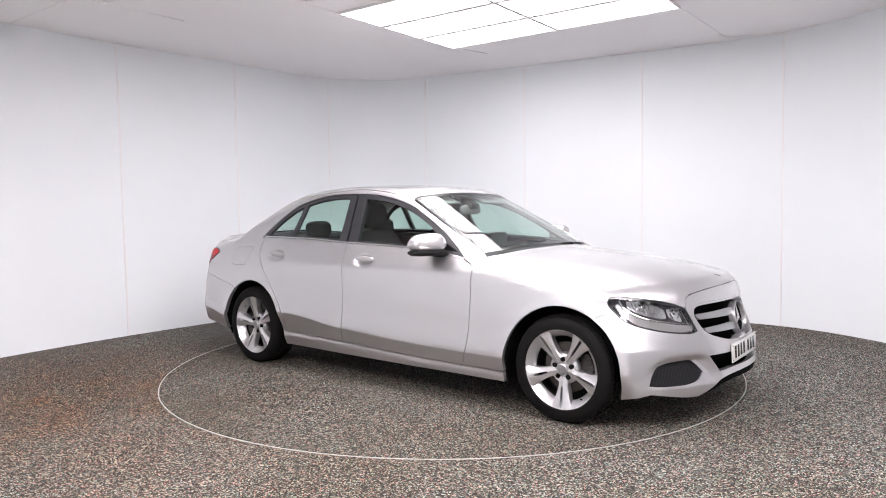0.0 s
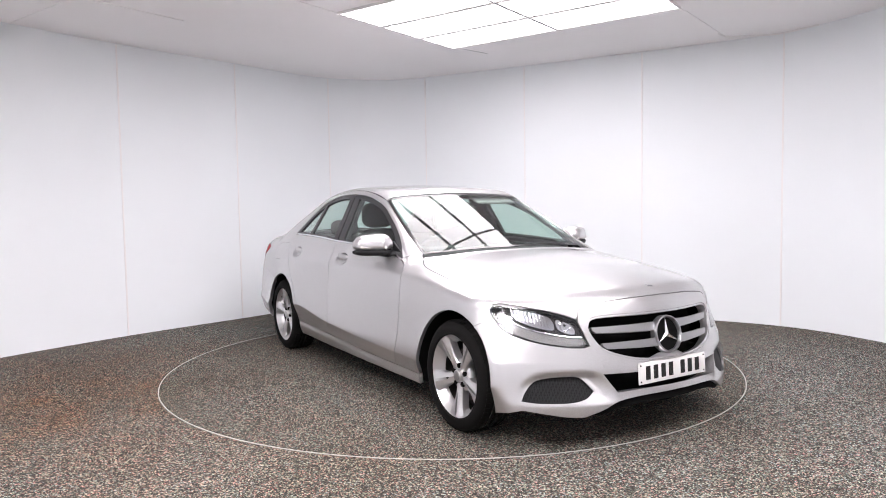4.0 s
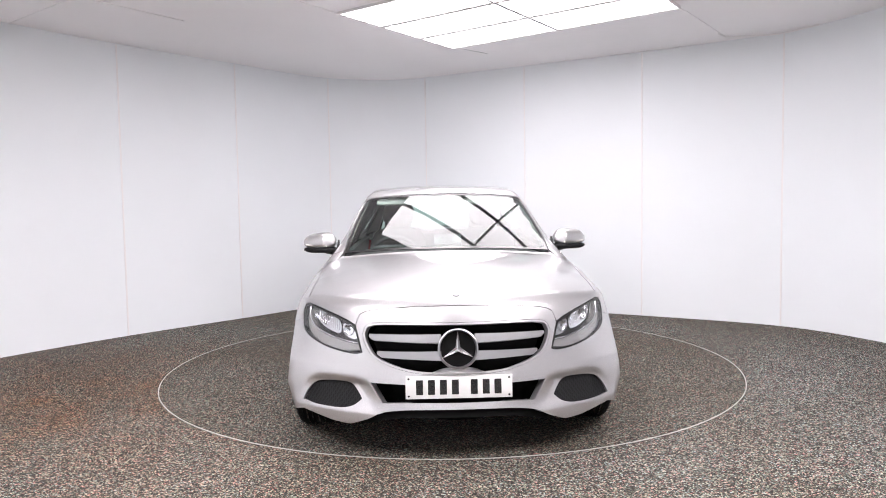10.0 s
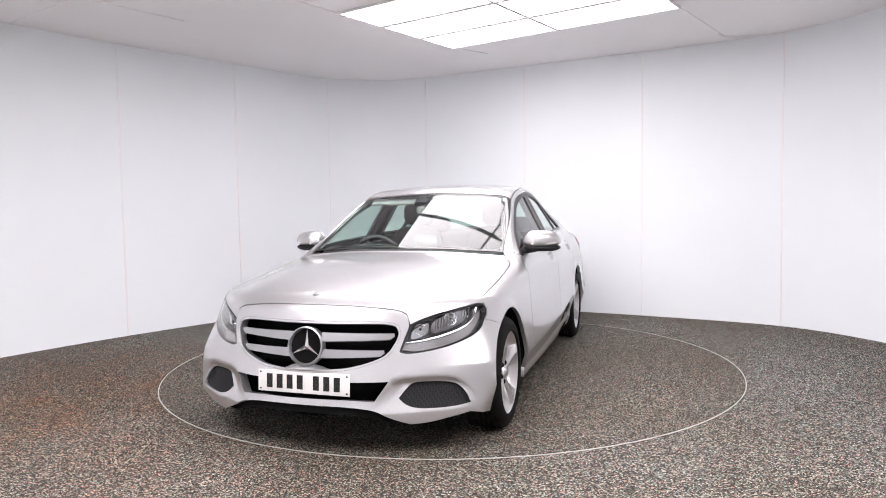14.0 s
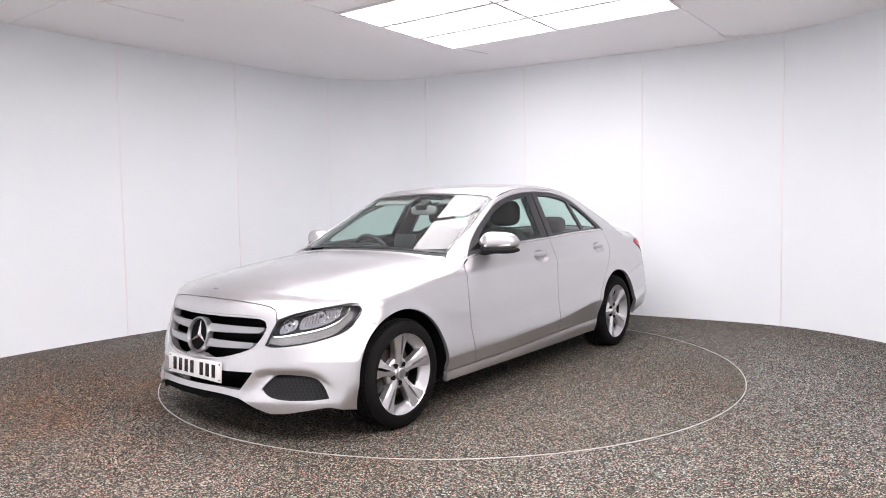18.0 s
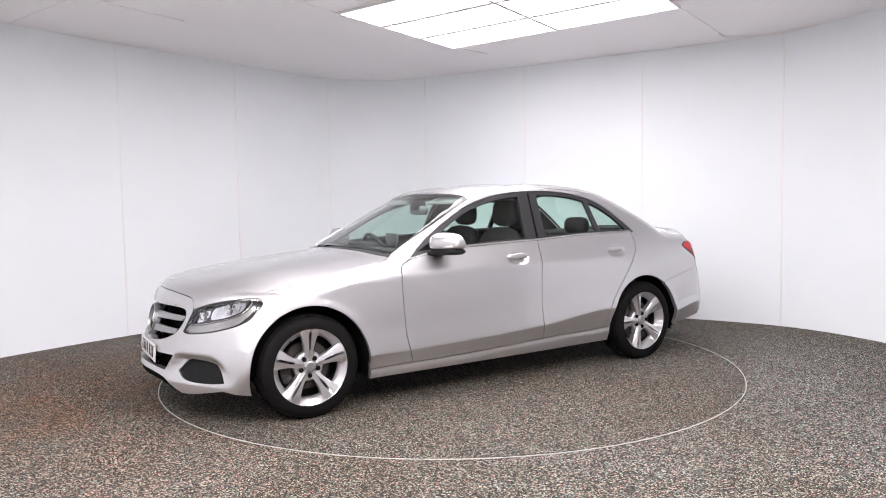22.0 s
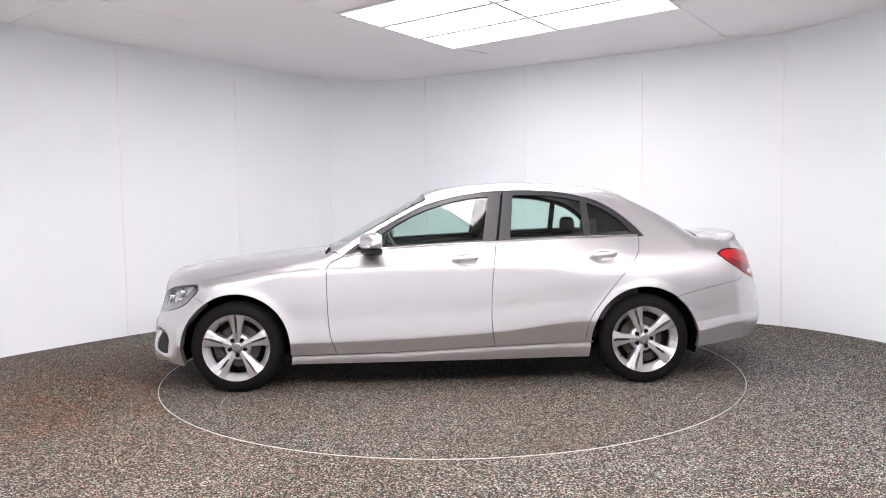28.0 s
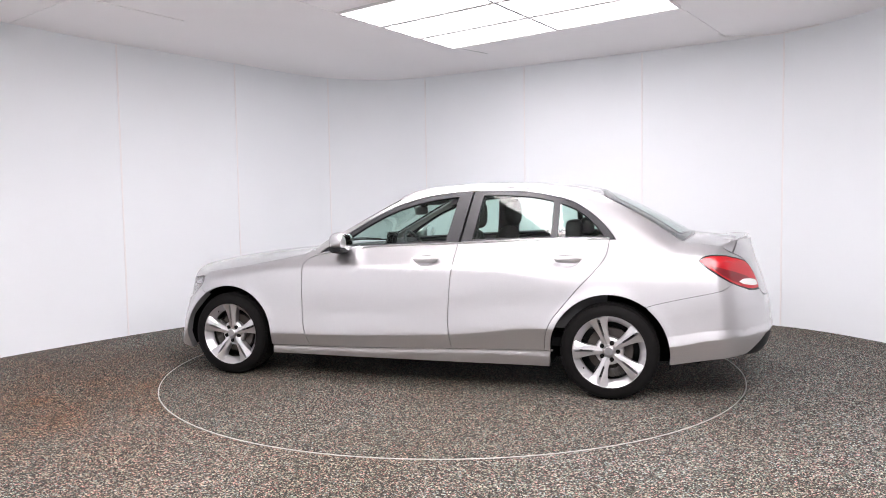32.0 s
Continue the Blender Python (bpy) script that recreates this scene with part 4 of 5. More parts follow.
    lathe(bm, [(0.086, -0.03), (0.088, 0.0), (0.092, 0.010), (0.098, 0.008), (0.100, -0.002), (0.100, -0.03)], m, 48)
    part("emblem_ring", bm, SLAT, bumper, "round chrome emblem ring")
    bm = bmesh.new()
    lathe(bm, [(0.0001, -0.012), (0.088, -0.012), (0.090, -0.03)], m, 48)
    part("emblem_plate", bm, LINER, bumper, "dark emblem ground")
    bm = bmesh.new()
    for k in range(3):
        mm = m @ pose(0, 0, -0.010, 0, 0, 180 + 120 * k)
        b = [bm.verts.new(mm @ Vector(v)) for v in ((0.089, 0, 0.006), (0.006, 0.0125, 0.002), (0.0, 0, 0.014), (0.006, -0.0125, 0.002))]
        for f in ((0, 1, 2), (0, 2, 3), (0, 3, 1)):
            bm.faces.new([b[i] for i in f])
    part("emblem_bars", bm, CHROME, bumper, "three chrome bars", smooth=False)
    # tow-eye cover and the small bonnet badge
    lp = flatten("nose", cast("f", spline([(-0.395, 0.418), (-0.425, 0.430), (-0.425, 0.470), (-0.395, 0.480), (-0.362, 0.470), (-0.362, 0.430)], 0.008, True)))
    panel("cover_joint", "nose", [shrink(lp, -0.0022), lp], JOINT, bumper, "fine joint round the cover", sink=-0.0008, depth=0.0, step=0.01)
    panel("tow_eye_cover", "nose", [lp], PAINT, bumper, "small square tow-eye cover", sink=-0.0015, depth=0.002, step=0.01)
    q = cast("t", [(2.03, 0.0)])[0]
    bm = bmesh.new()
    lathe(bm, [(0.0001, 0.004), (0.016, 0.004), (0.019, 0.0025), (0.020, -0.002)], Matrix.Translation(q) @ pose(0, 0, 0, 0, 12, 0), 24)
    part("bonnet_badge", bm, SLAT, car, "small round bright badge on the bonnet")
    # number plate, lettering as plain bars
    c = Vector((2.194, 0, 0.386))
    m = Matrix.Translation(c) @ pose(0, 0, 0, 0, -3, 0)
    bm = bmesh.new()
    box(bm, 0.006, 0.520, 0.111, m, 0.002)
    plate = part("number_plate", bm, PLATE, car, "white number plate with dark characters")
    for k in range(7):
        bm = bmesh.new()
        y = -0.192 + k * 0.058 + (0.034 if k > 3 else 0)
        box(bm, 0.001, 0.034, 0.072, m @ pose(0.0036, y, 0))
        part("plate_bar", bm, GLOSS_BLACK, plate, "dark plain bar", smooth=False)
    for y, z in ((-0.245, -0.042), (-0.245, 0.042), (0.245, -0.042), (0.245, 0.042)):
        bm = bmesh.new()
        lathe(bm, [(0.0001, 0.002), (0.004, 0.002), (0.0052, 0.0)], m @ pose(0.0032, y, z, 0, 90, 0), 12)
        part("plate_screw", bm, GLOSS_BLACK, plate, "small dark screw cap")
    # headlamps
    lamp_loop = [edge("f", (0.512, 0.660), (0.494, 0.60), (0.475, 0.538)), lamp_low, edge("s", *LAMP_BACK), edge("f", *[(y, z - 0.003) for y, z in LAMP_TOP[::-1]])]
    lp = loop_of("nose", lamp_loop, 0.001)
    for s in BOTH:
        q = lp if s > 0 else flip_loop(lp)
        lamp = panel("headlight", "nose", [shrink(q, -0.004)], HOUSING, car, "clear headlight with chrome reflectors", sink=0.055, depth=0.0)[1]
        panel("bezel", "nose", [q, shrink(q, 0.008)], GLOSS_BLACK, lamp, "black lamp bezel", sink=0.001, depth=0.03, step=0.012)
        panel("lens", "nose", [shrink(q, 0.006)], LENS, lamp, "clear lens", sink=0.002, depth=0.0)[1].visible_shadow = False
        for pts, deep in (([(0.528, 0.602), (0.532, 0.640), (0.575, 0.668), (0.602, 0.672), (0.600, 0.628), (0.560, 0.604)], 0.034),
                          ([(0.618, 0.626), (0.622, 0.680), (0.680, 0.708), (0.752, 0.726), (0.757, 0.682), (0.720, 0.650), (0.660, 0.628)], 0.034)):
            lpp = flatten("nose", cast("f", [(s * a, b) for a, b in spline(pts, 0.012, True)]))
            panel("reflector", "nose", [lpp], REFLECTOR, lamp, "chrome lamp reflector", sink=deep, depth=0.02, step=0.015)
        for y, z, r in ((0.566, 0.637, 0.027), (0.690, 0.678, 0.031)):
            c = Vector(cast("f", [(s * y, z)])[0])
            mm = look(c - Vector((0.040, s * 0.02, 0)), c + Vector((-1, -s * 0.35, -0.03)))
            bm = bmesh.new()
            lathe(bm, [(0.0001, -0.020), (r * 0.35, -0.018), (r * 0.7, -0.006), (r * 0.95, 0.012), (r, 0.022), (r * 1.08, 0.022), (r * 1.10, 0.0)], mm, 28)
            bowl = part("reflector_bowl", bm, REFLECTOR, lamp, "chrome lamp bowl")
            bm = bmesh.new()
            lathe(bm, [(0.0001, 0.014), (0.006, 0.012), (0.008, 0.004), (0.008, -0.018)], mm, 14)
            part("bulb_cap", bm, HOUSING, bowl, "dark bulb cap")
        for k in range(11):
            y = 0.626 + k * 0.0122
            p = cast("f", [(s * y, 0.634 + 0.36 * (y - 0.626) + 0.048 * j / 3) for j in range(4)]) - np.array([0.027, 0, 0])
            bm = bmesh.new()
            tube(bm, p, 0.0022, 5)
            part("reflector_rib", bm, REFLECTOR, lamp, "thin chrome rib")
        line = [(0.496, 0.579), (0.578, 0.588), (0.690, 0.614), (0.752, 0.646), (0.779, 0.688), (0.781, 0.726)]
        foot = [(0.806, 0.700), (0.802, 0.655), (0.775, 0.606), (0.735, 0.579), (0.674, 0.558), (0.572, 0.541), (0.488, 0.549)]
        band = spline([(y, z - 0.003) for y, z in line], 0.012) + spline(foot, 0.012)
        lpp = flatten("nose", cast("f", [(s * a, b) for a, b in band]))
        panel("light_guide", "nose", [lpp], LIGHT_BAR, lamp, "frosted lower light bar", sink=0.014, depth=0.03, step=0.015)
        bm = bmesh.new()
        tube(bm, cast("f", [(s * a, b) for a, b in spline(line, 0.012)]) - np.array([0.012, 0, 0]), 0.0036, 6)
        part("chrome_line", bm, CHROME, lamp, "bright line above the light bar")


def mirror_loop(half):
    return np.concatenate([half, (half * [-1, 1])[::-1][1:-1]]) if abs(half[0, 0]) < 1e-6 and abs(half[-1, 0]) < 1e-6 else np.concatenate([half, (half * [-1, 1])[::-1]])


def flip_loop(lp):
    return (lp * [-1, 1])[::-1]


def build_rear(car):
    archline = [(REAR_HUB[0] - ARCH * math.cos(radians(a)), REAR_HUB[1] + ARCH * math.sin(radians(a))) for a in range(52, -10, -4)]
    half = [edge("r", (0.0, 0.632), (0.25, 0.640), (0.50, 0.660), (0.562, 0.702)), edge("r", (0.566, 0.705), (0.62, 0.702), (0.688, 0.710)), edge("s", *TAIL_LOW[:2]), edge("s", *BUMP_LINE), edge("s", *archline),
            edge("s", (-1.79, 0.247), (-2.03, 0.289), (-2.18, 0.310)), edge("r", (0.745, 0.318), (0.70, 0.350), (0.60, 0.415), (0.52, 0.430), (0.0, 0.432))]
    panel("rear_bumper", "tail", [mirror_loop(loop_of("tail", half, 0.0))], PAINT, car, "silver rear bumper with a ledge above its undercut", step=0.018, depth=0.03)
    low = [edge("r", (0.0, 0.438), (0.52, 0.436), (0.60, 0.421), (0.70, 0.356), (0.748, 0.322)), edge("r", (0.735, 0.306), (0.66, 0.300), (0.60, 0.298), (0.3, 0.29), (0.0, 0.29))]
    panel("rear_valance", "tail", [mirror_loop(loop_of("tail", low, 0.0))], BLACK, car, "black lower rear valance", sink=0.006, depth=0.05, step=0.03)
    tl = loop_of("tail", [edge("s", *TAIL_TOP), edge("r", *TAIL_IN), edge("r", (0.566, 0.711), (0.62, 0.707), (0.69, 0.715)), edge("s", *TAIL_LOW)], 0.001)
    panel("tail_light", "tail", [tl, shrink(tl, 0.007)], GLOSS_BLACK, car, "dark seal of the tail light", BOTH, sink=-0.001, step=0.02)
    lens = panel("tail_lens", "tail", [shrink(tl, 0.006)], RED, car, "red wrap-round tail light lens", BOTH, sink=-0.003, step=0.018)
    band = loop_of("tail", [edge("s", (-2.02, 0.872), (-2.08, 0.858), (-2.15, 0.835)), edge("r", (0.70, 0.808), (0.65, 0.785), (0.61, 0.775)), edge("r", (0.62, 0.745), (0.70, 0.745)), edge("s", (-2.205, 0.757), (-2.165, 0.772), (-2.09, 0.818), (-2.02, 0.872))], 0)
    panel("fog_band", "tail", [band], DARK_RED, lens, "darker red lower band", BOTH, sink=-0.0045, step=0.02, depth=0.001)
    lp = loop_of("tail", [edge("r", (0.750, 0.766), (0.72, 0.780), (0.65, 0.778), (0.585, 0.760), (0.580, 0.735)), edge("r", (0.580, 0.735), (0.64, 0.735), (0.72, 0.750), (0.750, 0.766))], 0)
    panel("reversing_lens", "tail", [lp], AMBER, lens, "pale reversing lens", BOTH, sink=-0.006, step=0.01, depth=0.003)


def build_wheel(car, x, s, turn):
    wheel = new("wheel")
    wheel.parent = car
    wheel.matrix_local = pose(x, s * 0.785, 0.313, -90 * s, 0, 0) @ pose(0, 0, 0, 0, 0, turn)
    tagged(wheel, "alloy wheel with five twin spokes and a black tyre")
    w = 0.112
    bm = bmesh.new()
    prof = [(0.232, -w), (0.262, -w - 0.002), (0.288, -w + 0.006), (0.305, -0.088), (0.312, -0.06), (0.313, 0.06), (0.305, 0.088), (0.288, w - 0.006), (0.262, w + 0.002), (0.236, w), (0.232, w - 0.012)]
    lathe(bm, prof, Matrix(), 72)
    part("tyre", bm, RUBBER, wheel, "black road tyre")
    bm = bmesh.new()
    for z in (-0.045, -0.016, 0.016, 0.045):
        lathe(bm, [(0.3118, z - 0.004), (0.3142, z - 0.004), (0.3142, z + 0.004), (0.3118, z + 0.004)], Matrix(), 72)
    part("tread_groove", bm, GLOSS_BLACK, wheel, "dark tread grooves")
    bm = bmesh.new()
    lathe(bm, [(0.236, 0.090), (0.2365, 0.099), (0.232, 0.101), (0.2275, 0.097), (0.222, 0.089), (0.205, 0.070), (0.193, 0.055), (0.189, 0.040)], Matrix(), 72)
    part("rim", bm, ALLOY, wheel, "silver alloy rim")
    # barrel coloured dark for brake dust and for the shade inside the wheel
    bm = bmesh.new()
    lathe(bm, [(0.189, 0.040), (0.200, 0.010), (0.206, -0.02), (0.210, -0.10)], Matrix(), 60)
    part("barrel", bm, DARK_METAL, wheel, "inner barrel of the rim, dark with brake dust and painted shade")
    # shoulder blocks of the tread
    bm = bmesh.new()
    for k in range(66):
        for z in (-0.080, 0.080):
            box(bm, 0.005, 0.022, 0.026, pose(0, 0, 0, 0, 0, 360 * k / 66) @ pose(0.3085, 0, z, 0, -22 if z > 0 else 22, 0), 0.0)
    tagged(part("tread_block", bm, RUBBER, wheel, "black shoulder blocks of the tread", smooth=False), kind="stuff")
    spokes = (((0.040, 0.0), 0.066), ((0.098, 0.0), 0.074), ((0.108, 0.0062), 0.076), ((0.212, 0.0092), 0.089), ((0.220, 0.004), 0.090), ((0.2265, 0.0002), 0.092),
              ((0.2268, 0.068), 0.092), ((0.214, 0.064), 0.089), ((0.196, 0.056), 0.083), ((0.165, 0.044), 0.077), ((0.130, 0.035), 0.071), ((0.100, 0.0295), 0.066), ((0.075, 0.029), 0.062), ((0.052, 0.0355), 0.060))
    for k in range(5):
        bm = bmesh.new()
        for t in (-1, 1):
            m = pose(0, 0, 0, 0, 0, 72 * k)
            n = len(spokes)
            top = [bm.verts.new(m @ Vector((a, t * b, c))) for (a, b), c in spokes]
            low = [bm.verts.new(m @ Vector((a, t * b * 0.94, c - 0.045))) for (a, b), c in spokes]
            mid = [bm.verts.new(m @ Vector((a * 0.99 + 0.001, t * (0.76 * b + 0.0015), c + 0.007))) for (a, b), c in spokes]
            bm.faces.new(mid)
            for i in range(n):
                j = (i + 1) % n
                bm.faces.new((top[i], top[j], mid[j], mid[i]))
                bm.faces.new((low[i], low[j], top[j], top[i]))
        part("spoke", bm, ALLOY, wheel, "silver twin spoke with a narrow slit", sharp=25)
    bm = bmesh.new()
    lathe(bm, [(0.0001, 0.086), (0.029, 0.086), (0.033, 0.083), (0.035, 0.070), (0.042, 0.063), (0.070, 0.060), (0.086, 0.055), (0.093, 0.046), (0.093, 0.02)], Matrix(), 50)
    part("hub", bm, ALLOY, wheel, "silver hub")
    bm = bmesh.new()
    lathe(bm, [(0.0001, 0.012), (0.003, 0.012), (0.0045, 0.006), (0.0045, -0.01)], pose(0, 0, 0, 0, 0, 36) @ pose(0.205, 0, 0.068, 0, -48, 0), 10)
    part("valve", bm, RUBBER, wheel, "black rubber tyre valve")
    bm = bmesh.new()
    lathe(bm, [(0.0001, 0.0895), (0.026, 0.0895), (0.028, 0.086)], Matrix(), 40)
    part("hub_cap", bm, SLAT, wheel, "plain bright hub cap")
    # black flange round each bolt stands for the shade in its recess
    for k in range(5):
        bm = bmesh.new()
        a = radians(72 * k + 36)
        lathe(bm, [(0.0001, 0.058), (0.008, 0.058), (0.009, 0.0535), (0.0145, 0.0525), (0.0145, 0.04)], Matrix.Translation((0.056 * math.cos(a), 0.056 * math.sin(a), 0.0195)), 14)
        part("wheel_bolt", bm, RUBBER, wheel, "dark wheel bolt with a black ring for its shaded recess")
    bm = bmesh.new()
    lathe(bm, [(0.06, 0.01), (0.148, 0.01), (0.148, -0.015), (0.06, -0.015)], Matrix(), 48, True)
    part("brake_disc", bm, DISC_METAL, wheel, "brownish worn brake disc")
    bm = bmesh.new()
    for k in range(6):
        a = radians(60 + k * 12)
        box(bm, 0.06, 0.034, 0.07, pose(0.145 * math.cos(a), 0.145 * math.sin(a), 0, 0, 0, math.degrees(a)), 0.006)
    part("brake_caliper", bm, DARK_METAL, wheel, "dark brake caliper")
    bm = bmesh.new()
    lathe(bm, [(0.0001, -0.06), (0.215, -0.06)], Matrix(), 40)
    part("backing_plate", bm, BLACK, wheel, "dark backing plate")


def build_liners(car):
    for x, z in HUBS:
        for s in BOTH:
            bm = bmesh.new()
            prof = [(x + 0.387 * math.cos(radians(a)), z + 0.387 * math.sin(radians(a))) for a in range(-14, 197, 5)]
            rows = []
            for px, pz in prof:
                y1 = float(cast("s", [(px, max(pz, 0.2))])[0, 1]) - 0.027
                rows.append([bm.verts.new((px, s * y, pz)) for y in (y1, 0.7, 0.52)])
            for a, b in zip(rows, rows[1:]):
                for k in range(2):
                    bm.faces.new((a[k], a[k + 1], b[k + 1], b[k]))
            c = bm.verts.new((x, s * 0.52, z))
            for a, b in zip(rows, rows[1:]):
                bm.faces.new((a[2], c, b[2]))
            part("wheel_arch_liner", bm, LINER, car, "black plastic wheel arch liner")
    bm = bmesh.new()
    box(bm, 3.9, 1.05, 0.10, pose(-0.05, 0, 0.24), 0.02)
    box(bm, 1.9, 1.5, 0.08, pose(0, 0, 0.235), 0.02)
    box(bm, 0.5, 1.2, 0.10, pose(-2.0, 0, 0.42), 0.02)
    box(bm, 0.30, 0.9, 0.2, pose(1.85, 0, 0.34), 0.02)
    part("underbody", bm, LINER, car, "dark underbody")


def ellipsoid(bm, c, r, m=Matrix(), power=0.7, nu=28, nv=16):
    """A rounded block: a superellipsoid of half sizes r at c."""
    sg = lambda v: math.copysign(abs(v) ** power, v)
    rows = []
    for j in range(1, nv):
        b = -math.pi / 2 + math.pi * j / nv
        rows.append([bm.verts.new(m @ Vector((c[0] + r[0] * sg(math.cos(b)) * sg(math.cos(a)), c[1] + r[1] * sg(math.cos(b)) * sg(math.sin(a)), c[2] + r[2] * sg(math.sin(b)))))
                     for a in [2 * math.pi * i / nu for i in range(nu)]])
    lo, hi = bm.verts.new(m @ Vector((c[0], c[1], c[2] - r[2]))), bm.verts.new(m @ Vector((c[0], c[1], c[2] + r[2])))
    for a, b in zip(rows, rows[1:]):
        for i in range(nu):
            bm.faces.new((a[i], a[(i + 1) % nu], b[(i + 1) % nu], b[i]))
    for i in range(nu):
        bm.faces.new((lo, rows[0][(i + 1) % nu], rows[0][i]))
        bm.faces.new((hi, rows[-1][i], rows[-1][(i + 1) % nu]))


def build_cabin(car):
    def blob(name, c, r, mat, label, m=Matrix(), power=0.6, parent=car):
        bm = bmesh.new()
        ellipsoid(bm, c, r, m, power)
        return part(name, bm, mat, parent, label)
    bm = bmesh.new()
    box(bm, 2.4, 1.5, 0.06, pose(-0.5, 0, 0.34))
    box(bm, 0.05, 1.45, 0.5, pose(0.9, 0, 0.60))
    part("cabin_floor", bm, BLACK, car, "dark cabin floor")
    for s, d in ((1, 0.22), (-1, 0.11)):
        seat = blob("front_seat", (-0.22 + d, s * 0.37, 0.52), (0.27, 0.26, 0.11), FABRIC, "dark fabric front seat")
        blob("backrest", (0, 0, 0.285), (0.075, 0.25, 0.285), FABRIC, "tall dark backrest", pose(-0.46 + d, s * 0.37, 0.54, 0, -16, 0), 0.6, seat)
        blob("head_restraint", (-0.64 + d, s * 0.37, 1.20), (0.060, 0.135, 0.105), FABRIC, "rounded head restraint", Matrix(), 0.65, seat)
        for k in (-1, 1):
            bm = bmesh.new()
            tube(bm, [(-0.62 + d, s * 0.37 + k * 0.05, 1.05), (-0.635 + d, s * 0.37 + k * 0.05, 1.15)], 0.006)
            part("restraint_post", bm, CHROME, seat, "thin bright post")
    bench = blob("rear_bench", (-0.85, 0, 0.55), (0.26, 0.66, 0.10), FABRIC, "dark fabric rear bench")
    blob("backrest", (0, 0, 0.20), (0.08, 0.62, 0.23), FABRIC, "wide dark backrest", pose(-1.02, 0, 0.60, 0, -20, 0), 0.5, bench)
    for y in (-0.40, 0.40):
        blob("head_restraint", (-1.14, y, 1.085), (0.055, 0.125, 0.072), FABRIC, "low rear head restraint", Matrix(), 0.65, bench)
    bm = bmesh.new()
    box(bm, 0.62, 1.16, 0.02, pose(-1.52, 0, 1.0, 0, 2, 0), 0.006)
    part("parcel_shelf", bm, FABRIC, car, "dark parcel shelf")
    dash = blob("dashboard", (0.62, 0, 0.86), (0.24, 0.70, 0.10), DASH, "dark dashboard", Matrix(), 0.45)
    blob("binnacle", (0.47, -0.37, 0.955), (0.10, 0.17, 0.035), DASH, "instrument binnacle hood", Matrix(), 0.6, dash)
    bm = bmesh.new()
    box(bm, 0.02, 0.20, 0.125, pose(0.42, 0.02, 1.00, 0, -12, 0), 0.006)
    part("screen_display", bm, GLOSS_BLACK, dash, "black tablet-like display")
    for s in BOTH:
        bm = bmesh.new()
        prof = [(0.62, 0.93), (-0.3, 0.96), (-1.40, 0.98), (-1.40, 0.45), (0.62, 0.45)]
        b = [bm.verts.new((x, s * (0.69 if z > 0.6 else 0.76), z)) for x, z in prof]
        c = [bm.verts.new((x, s * (0.735 if z > 0.6 else 0.83), z)) for x, z in prof]
        bm.faces.new(b)
        bm.faces.new(c[::-1])
        for i in range(5):
            bm.faces.new((b[i], b[(i + 1) % 5], c[(i + 1) % 5], c[i]))
        part("door_lining", bm, DASH, car, "dark door lining", smooth=False)
    # steering wheel, right-hand drive
    m = pose(0.34, -0.37, 0.885, 0, -62, 0)
    bm = bmesh.new()
    tube(bm, [m @ Vector((0.18 * math.cos(a), 0.18 * math.sin(a), 0)) for a in [2 * math.pi * i / 40 for i in range(40)]], 0.015, 10, True)
    wheel = part("steering_wheel", bm, DASH, car, "dark three-spoke steering wheel")
    bm = bmesh.new()
    ellipsoid(bm, (0, 0, 0), (0.07, 0.075, 0.03), m)
    part("boss", bm, DASH, wheel)
    for a in (0, 90, -90):
        bm = bmesh.new()
        box(bm, 0.14, 0.035, 0.012, m @ pose(0, 0, 0, 0, 0, a + 180) @ pose(0.11, 0, 0), 0.004)
        part("spoke", bm, ALLOY if a == 0 else DASH, wheel)
    # mirror inside, sun visors and headlining
    bm = bmesh.new()
    ellipsoid(bm, (0.16, 0, 1.235), (0.022, 0.13, 0.038), Matrix(), 0.6)
    im = part("interior_mirror", bm, VISOR, car, "pale grey interior mirror housing")
    bm = bmesh.new()
    tube(bm, [(0.16, 0, 1.25), (0.19, 0, 1.27)], 0.012)
    box(bm, 0.10, 0.10, 0.05, pose(0.165, 0, 1.275, 0, 22, 0), 0.012)
    part("mirror_stalk", bm, BLACK, im)
    lin = loop_of("t", [edge("t", (-0.12, -0.54), (-0.12, 0.54)), edge("t", (-0.12, 0.54), (-1.3, 0.50)), edge("t", (-1.3, 0.50), (-1.3, -0.50)), edge("t", (-1.3, -0.50), (-0.12, -0.54))], 0)
    panel("headlining", "t", [lin], LINING, car, "pale grey headlining", sink=0.04, depth=0.0, step=0.08)
    for s in BOTH:
        bm = bmesh.new()
        box(bm, 0.17, 0.36, 0.018, pose(0.10, s * 0.33, 1.315, 0, 22, 0), 0.008)
        part("sun_visor", bm, VISOR, car, "grey folded-up sun visor")
    for s in BOTH:
        side = edge("t", (0.71, 0.688), (0.49, 0.664), (0.285, 0.632), (0.102, 0.599))
        lower = edge("s", (0.08, 1.275), (0.25, 1.20), (0.396, 1.12), (0.62, 0.985))
        panel("pillar_trim", "round", [loop_of("round", [side, lower], 0.0)], LINING, car, "pale front pillar lining", (s,), sink=0.034, depth=0.0, step=0.04)
    # wipers under the rear edge of the bonnet
    for y0, y1, x0 in ((-0.55, 0.05, 0.78), (0.05, 0.62, 0.80)):
        pts = [(x0 + 0.04 - 0.05 * abs(y0 + (y1 - y0) * u) ** 2 * 2, y0 + (y1 - y0) * u) for u in (0, 0.25, 0.5, 0.75, 1)]
        p = cast("t", pts) + np.array([-0.02, 0, -0.002])
        bm = bmesh.new()
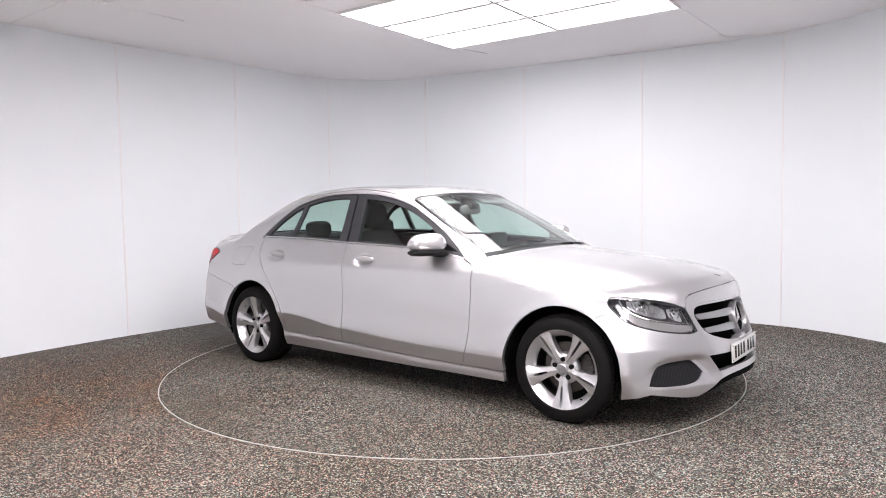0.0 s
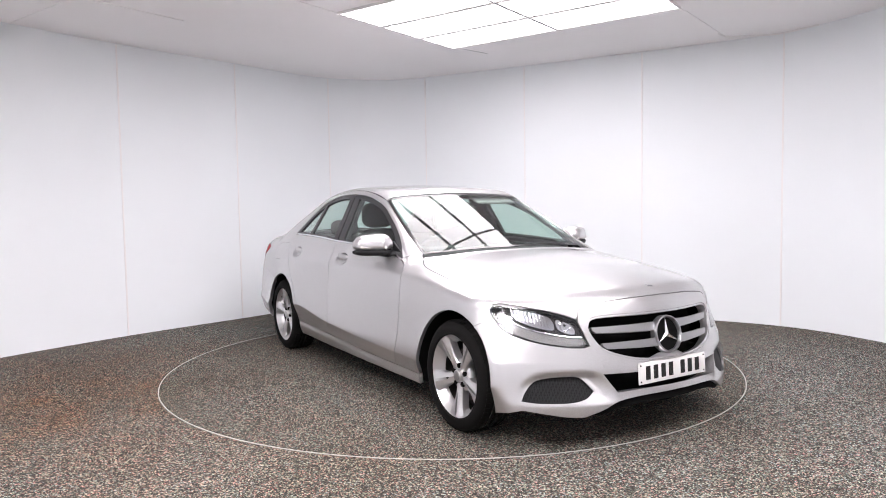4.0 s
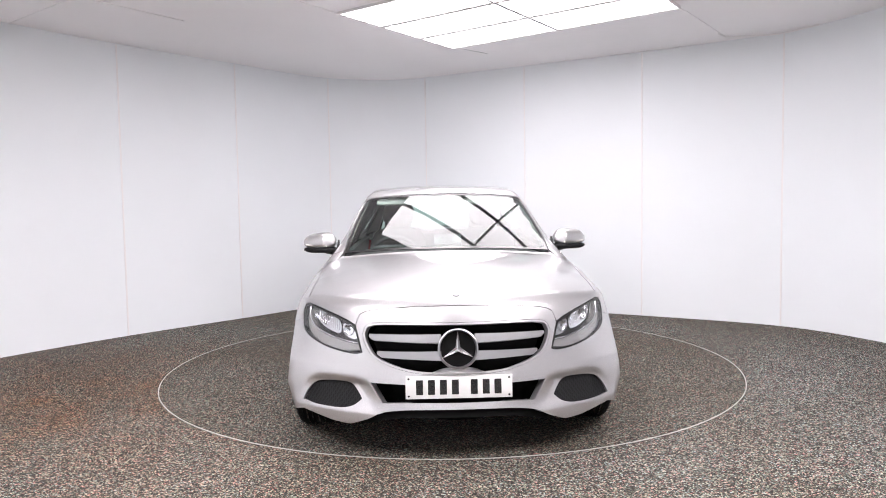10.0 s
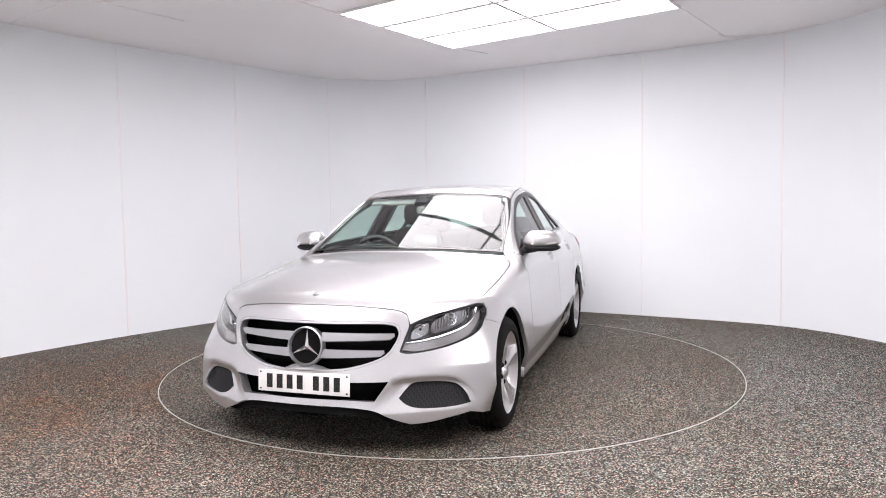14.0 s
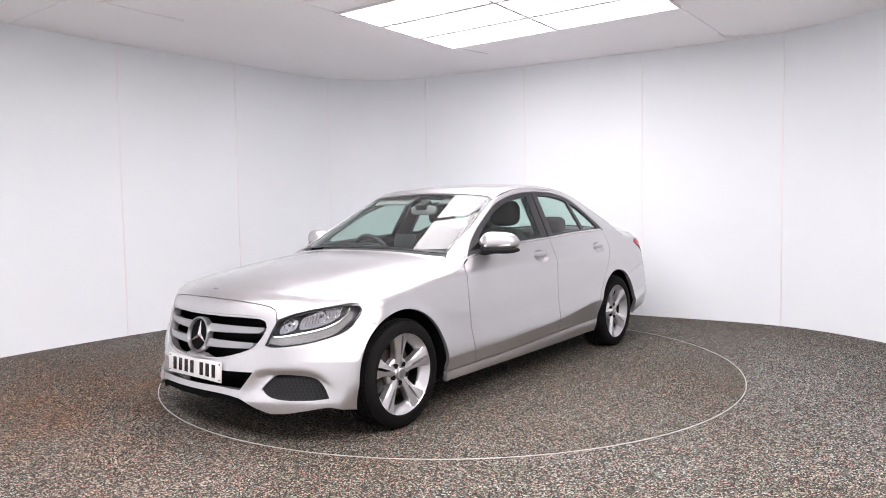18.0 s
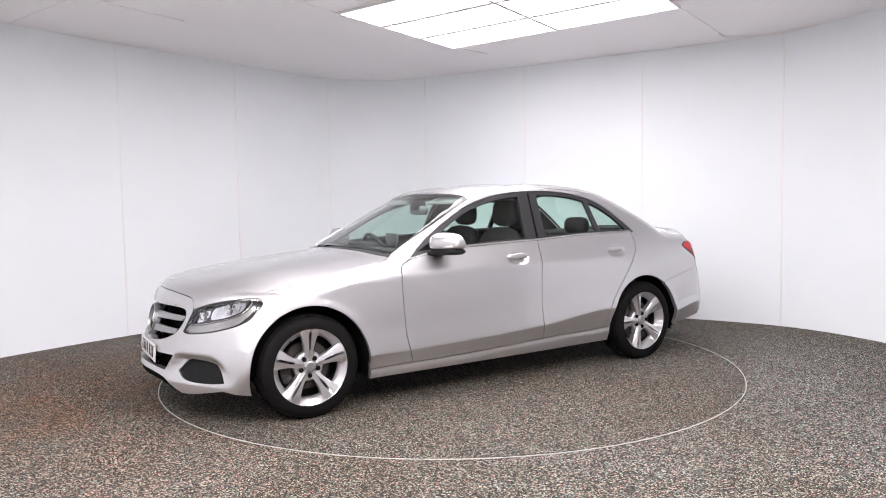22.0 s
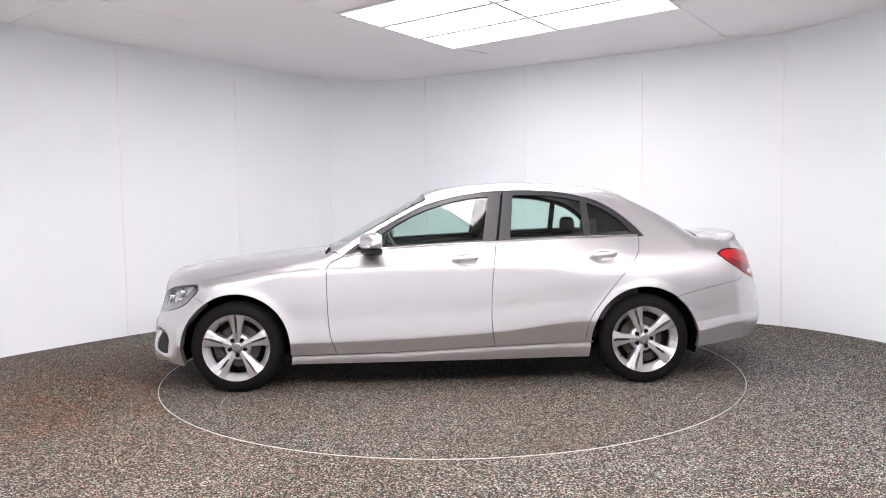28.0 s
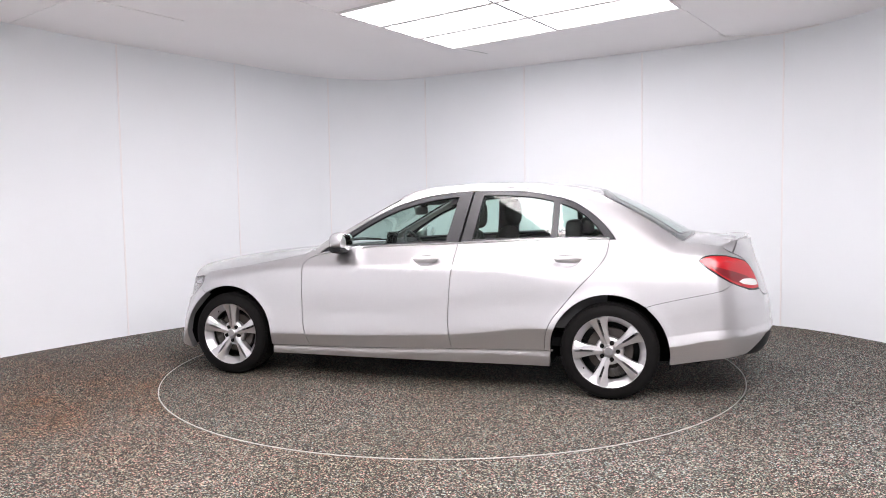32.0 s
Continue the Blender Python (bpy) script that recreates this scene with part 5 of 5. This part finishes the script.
        tube(bm, spline(p, 0.05), 0.0045, 6)
        part("wiper", bm, BLACK, car, "black flat wiper")


def build_mirrors(car):
    for s in BOTH:
        def shell(bm, up, down, grow, z0):
            # a rounded box, lofted outwards from the door
            rows = []
            for i in range(19):
                u = i / 18
                end = max(0.18, (1 - abs(2 * u - 1) ** 4.5)) ** 0.5
                y = 0.790 + 0.234 * u
                dep = grow * 0.110 * (1 - 0.50 * u ** 2.5) * (0.62 + 0.38 * min(1, u * 3)) * (0.75 + 0.25 * end)
                cx = 0.475 - 0.062 * u
                ring = []
                for k in range(28):
                    a = 2 * math.pi * k / 28
                    cc, ss = math.cos(a), math.sin(a)
                    h = (up * (1 - 0.22 * u * u) if ss > 0 else down) * end
                    ring.append(bm.verts.new((cx + dep * math.copysign(abs(cc) ** 0.62, cc) * (1.0 if cc > 0 else 0.42), s * y, z0 + h * math.copysign(abs(ss) ** 0.7, ss))))
                rows.append(ring)
            for a, b in zip(rows, rows[1:]):
                for k in range(28):
                    bm.faces.new((a[k], a[(k + 1) % 28], b[(k + 1) % 28], b[k]))
            bm.faces.new(rows[0])
            bm.faces.new(rows[-1][::-1])
        bm = bmesh.new()
        shell(bm, 0.082, 0.036, 1.0, 1.010)
        mir = part("wing_mirror", bm, PAINT, car, "silver wing mirror with a clear indicator strip", sharp=60)
        bm = bmesh.new()
        shell(bm, 0.026, 0.026, 0.97, 0.967)
        tube(bm, [(0.57, s * 0.755, 0.945), (0.52, s * 0.80, 0.950), (0.47, s * 0.86, 0.957)], 0.022, 10)
        part("mirror_foot", bm, BLACK, mir, "black mirror foot")
        bm = bmesh.new()
        pts = [(0.475 - 0.062 * u + 0.0985 * (1 - 0.5 * u ** 2.5) * 0.97, s * (0.79 + 0.234 * u), 0.994 + 0.008 * u) for u in [0.25 + 0.065 * k for k in range(11)]]
        tube(bm, pts, 0.0095, 8)
        part("indicator_strip", bm, AMBER, mir, "clear indicator strip")
        bm = bmesh.new()
        ellipsoid(bm, (0.405, s * 0.90, 1.022), (0.006, 0.090, 0.058), Matrix(), 0.6)
        part("mirror_glass", bm, MIRROR, mir, "mirror glass")
        bm = bmesh.new()
        prism(bm, [(0.655, 0.940), (0.50, 1.035), (0.50, 0.966)], 0.012, Matrix.Translation((0, s * 0.775 + (0.0 if s > 0 else 0.012), 0)) @ pose(0, 0, 0, 90, 0, 0))
        part("mirror_sail", bm, BLACK, mir, "black triangle at the mirror")


# ---------------------------------------------------------------- build
MESH = honeycomb()
build_booth()
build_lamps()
turntable = build_turntable()
car = new("saloon_car")
tagged(car, "silver four-door saloon car parked on a turntable, nobody inside", "car")
build_shell(car)
build_doors(car)
build_front(car)
build_rear(car)
build_liners(car)
for wx in (1.42, -1.42):
    for ws in BOTH:
        build_wheel(car, wx, ws, {(True, 1): -90, (False, 1): 0, (True, -1): -90, (False, -1): 100}[(wx > 0, ws)])
build_mirrors(car)
build_cabin(car)


def motions():
    """The turntable carries the car round at about five degrees a second."""
    rows, discs = [], []
    for t in range(0, 33, 2):
        a = -37.80 - 5.00820 * t + 0.312 * ((t - 16) / 16) ** 2
        c, s = math.cos(radians(a)), math.sin(radians(a))
        rows.append((float(t), pose(0.0894 * c + 0.0484 * s, 0.0894 * s - 0.0484 * c, 0, 0, 0, a)))
        discs.append((float(t), pose(0, 0, 0, 0, 0, a)))
    walk(car, rows)
    walk(turntable, discs)


motions()
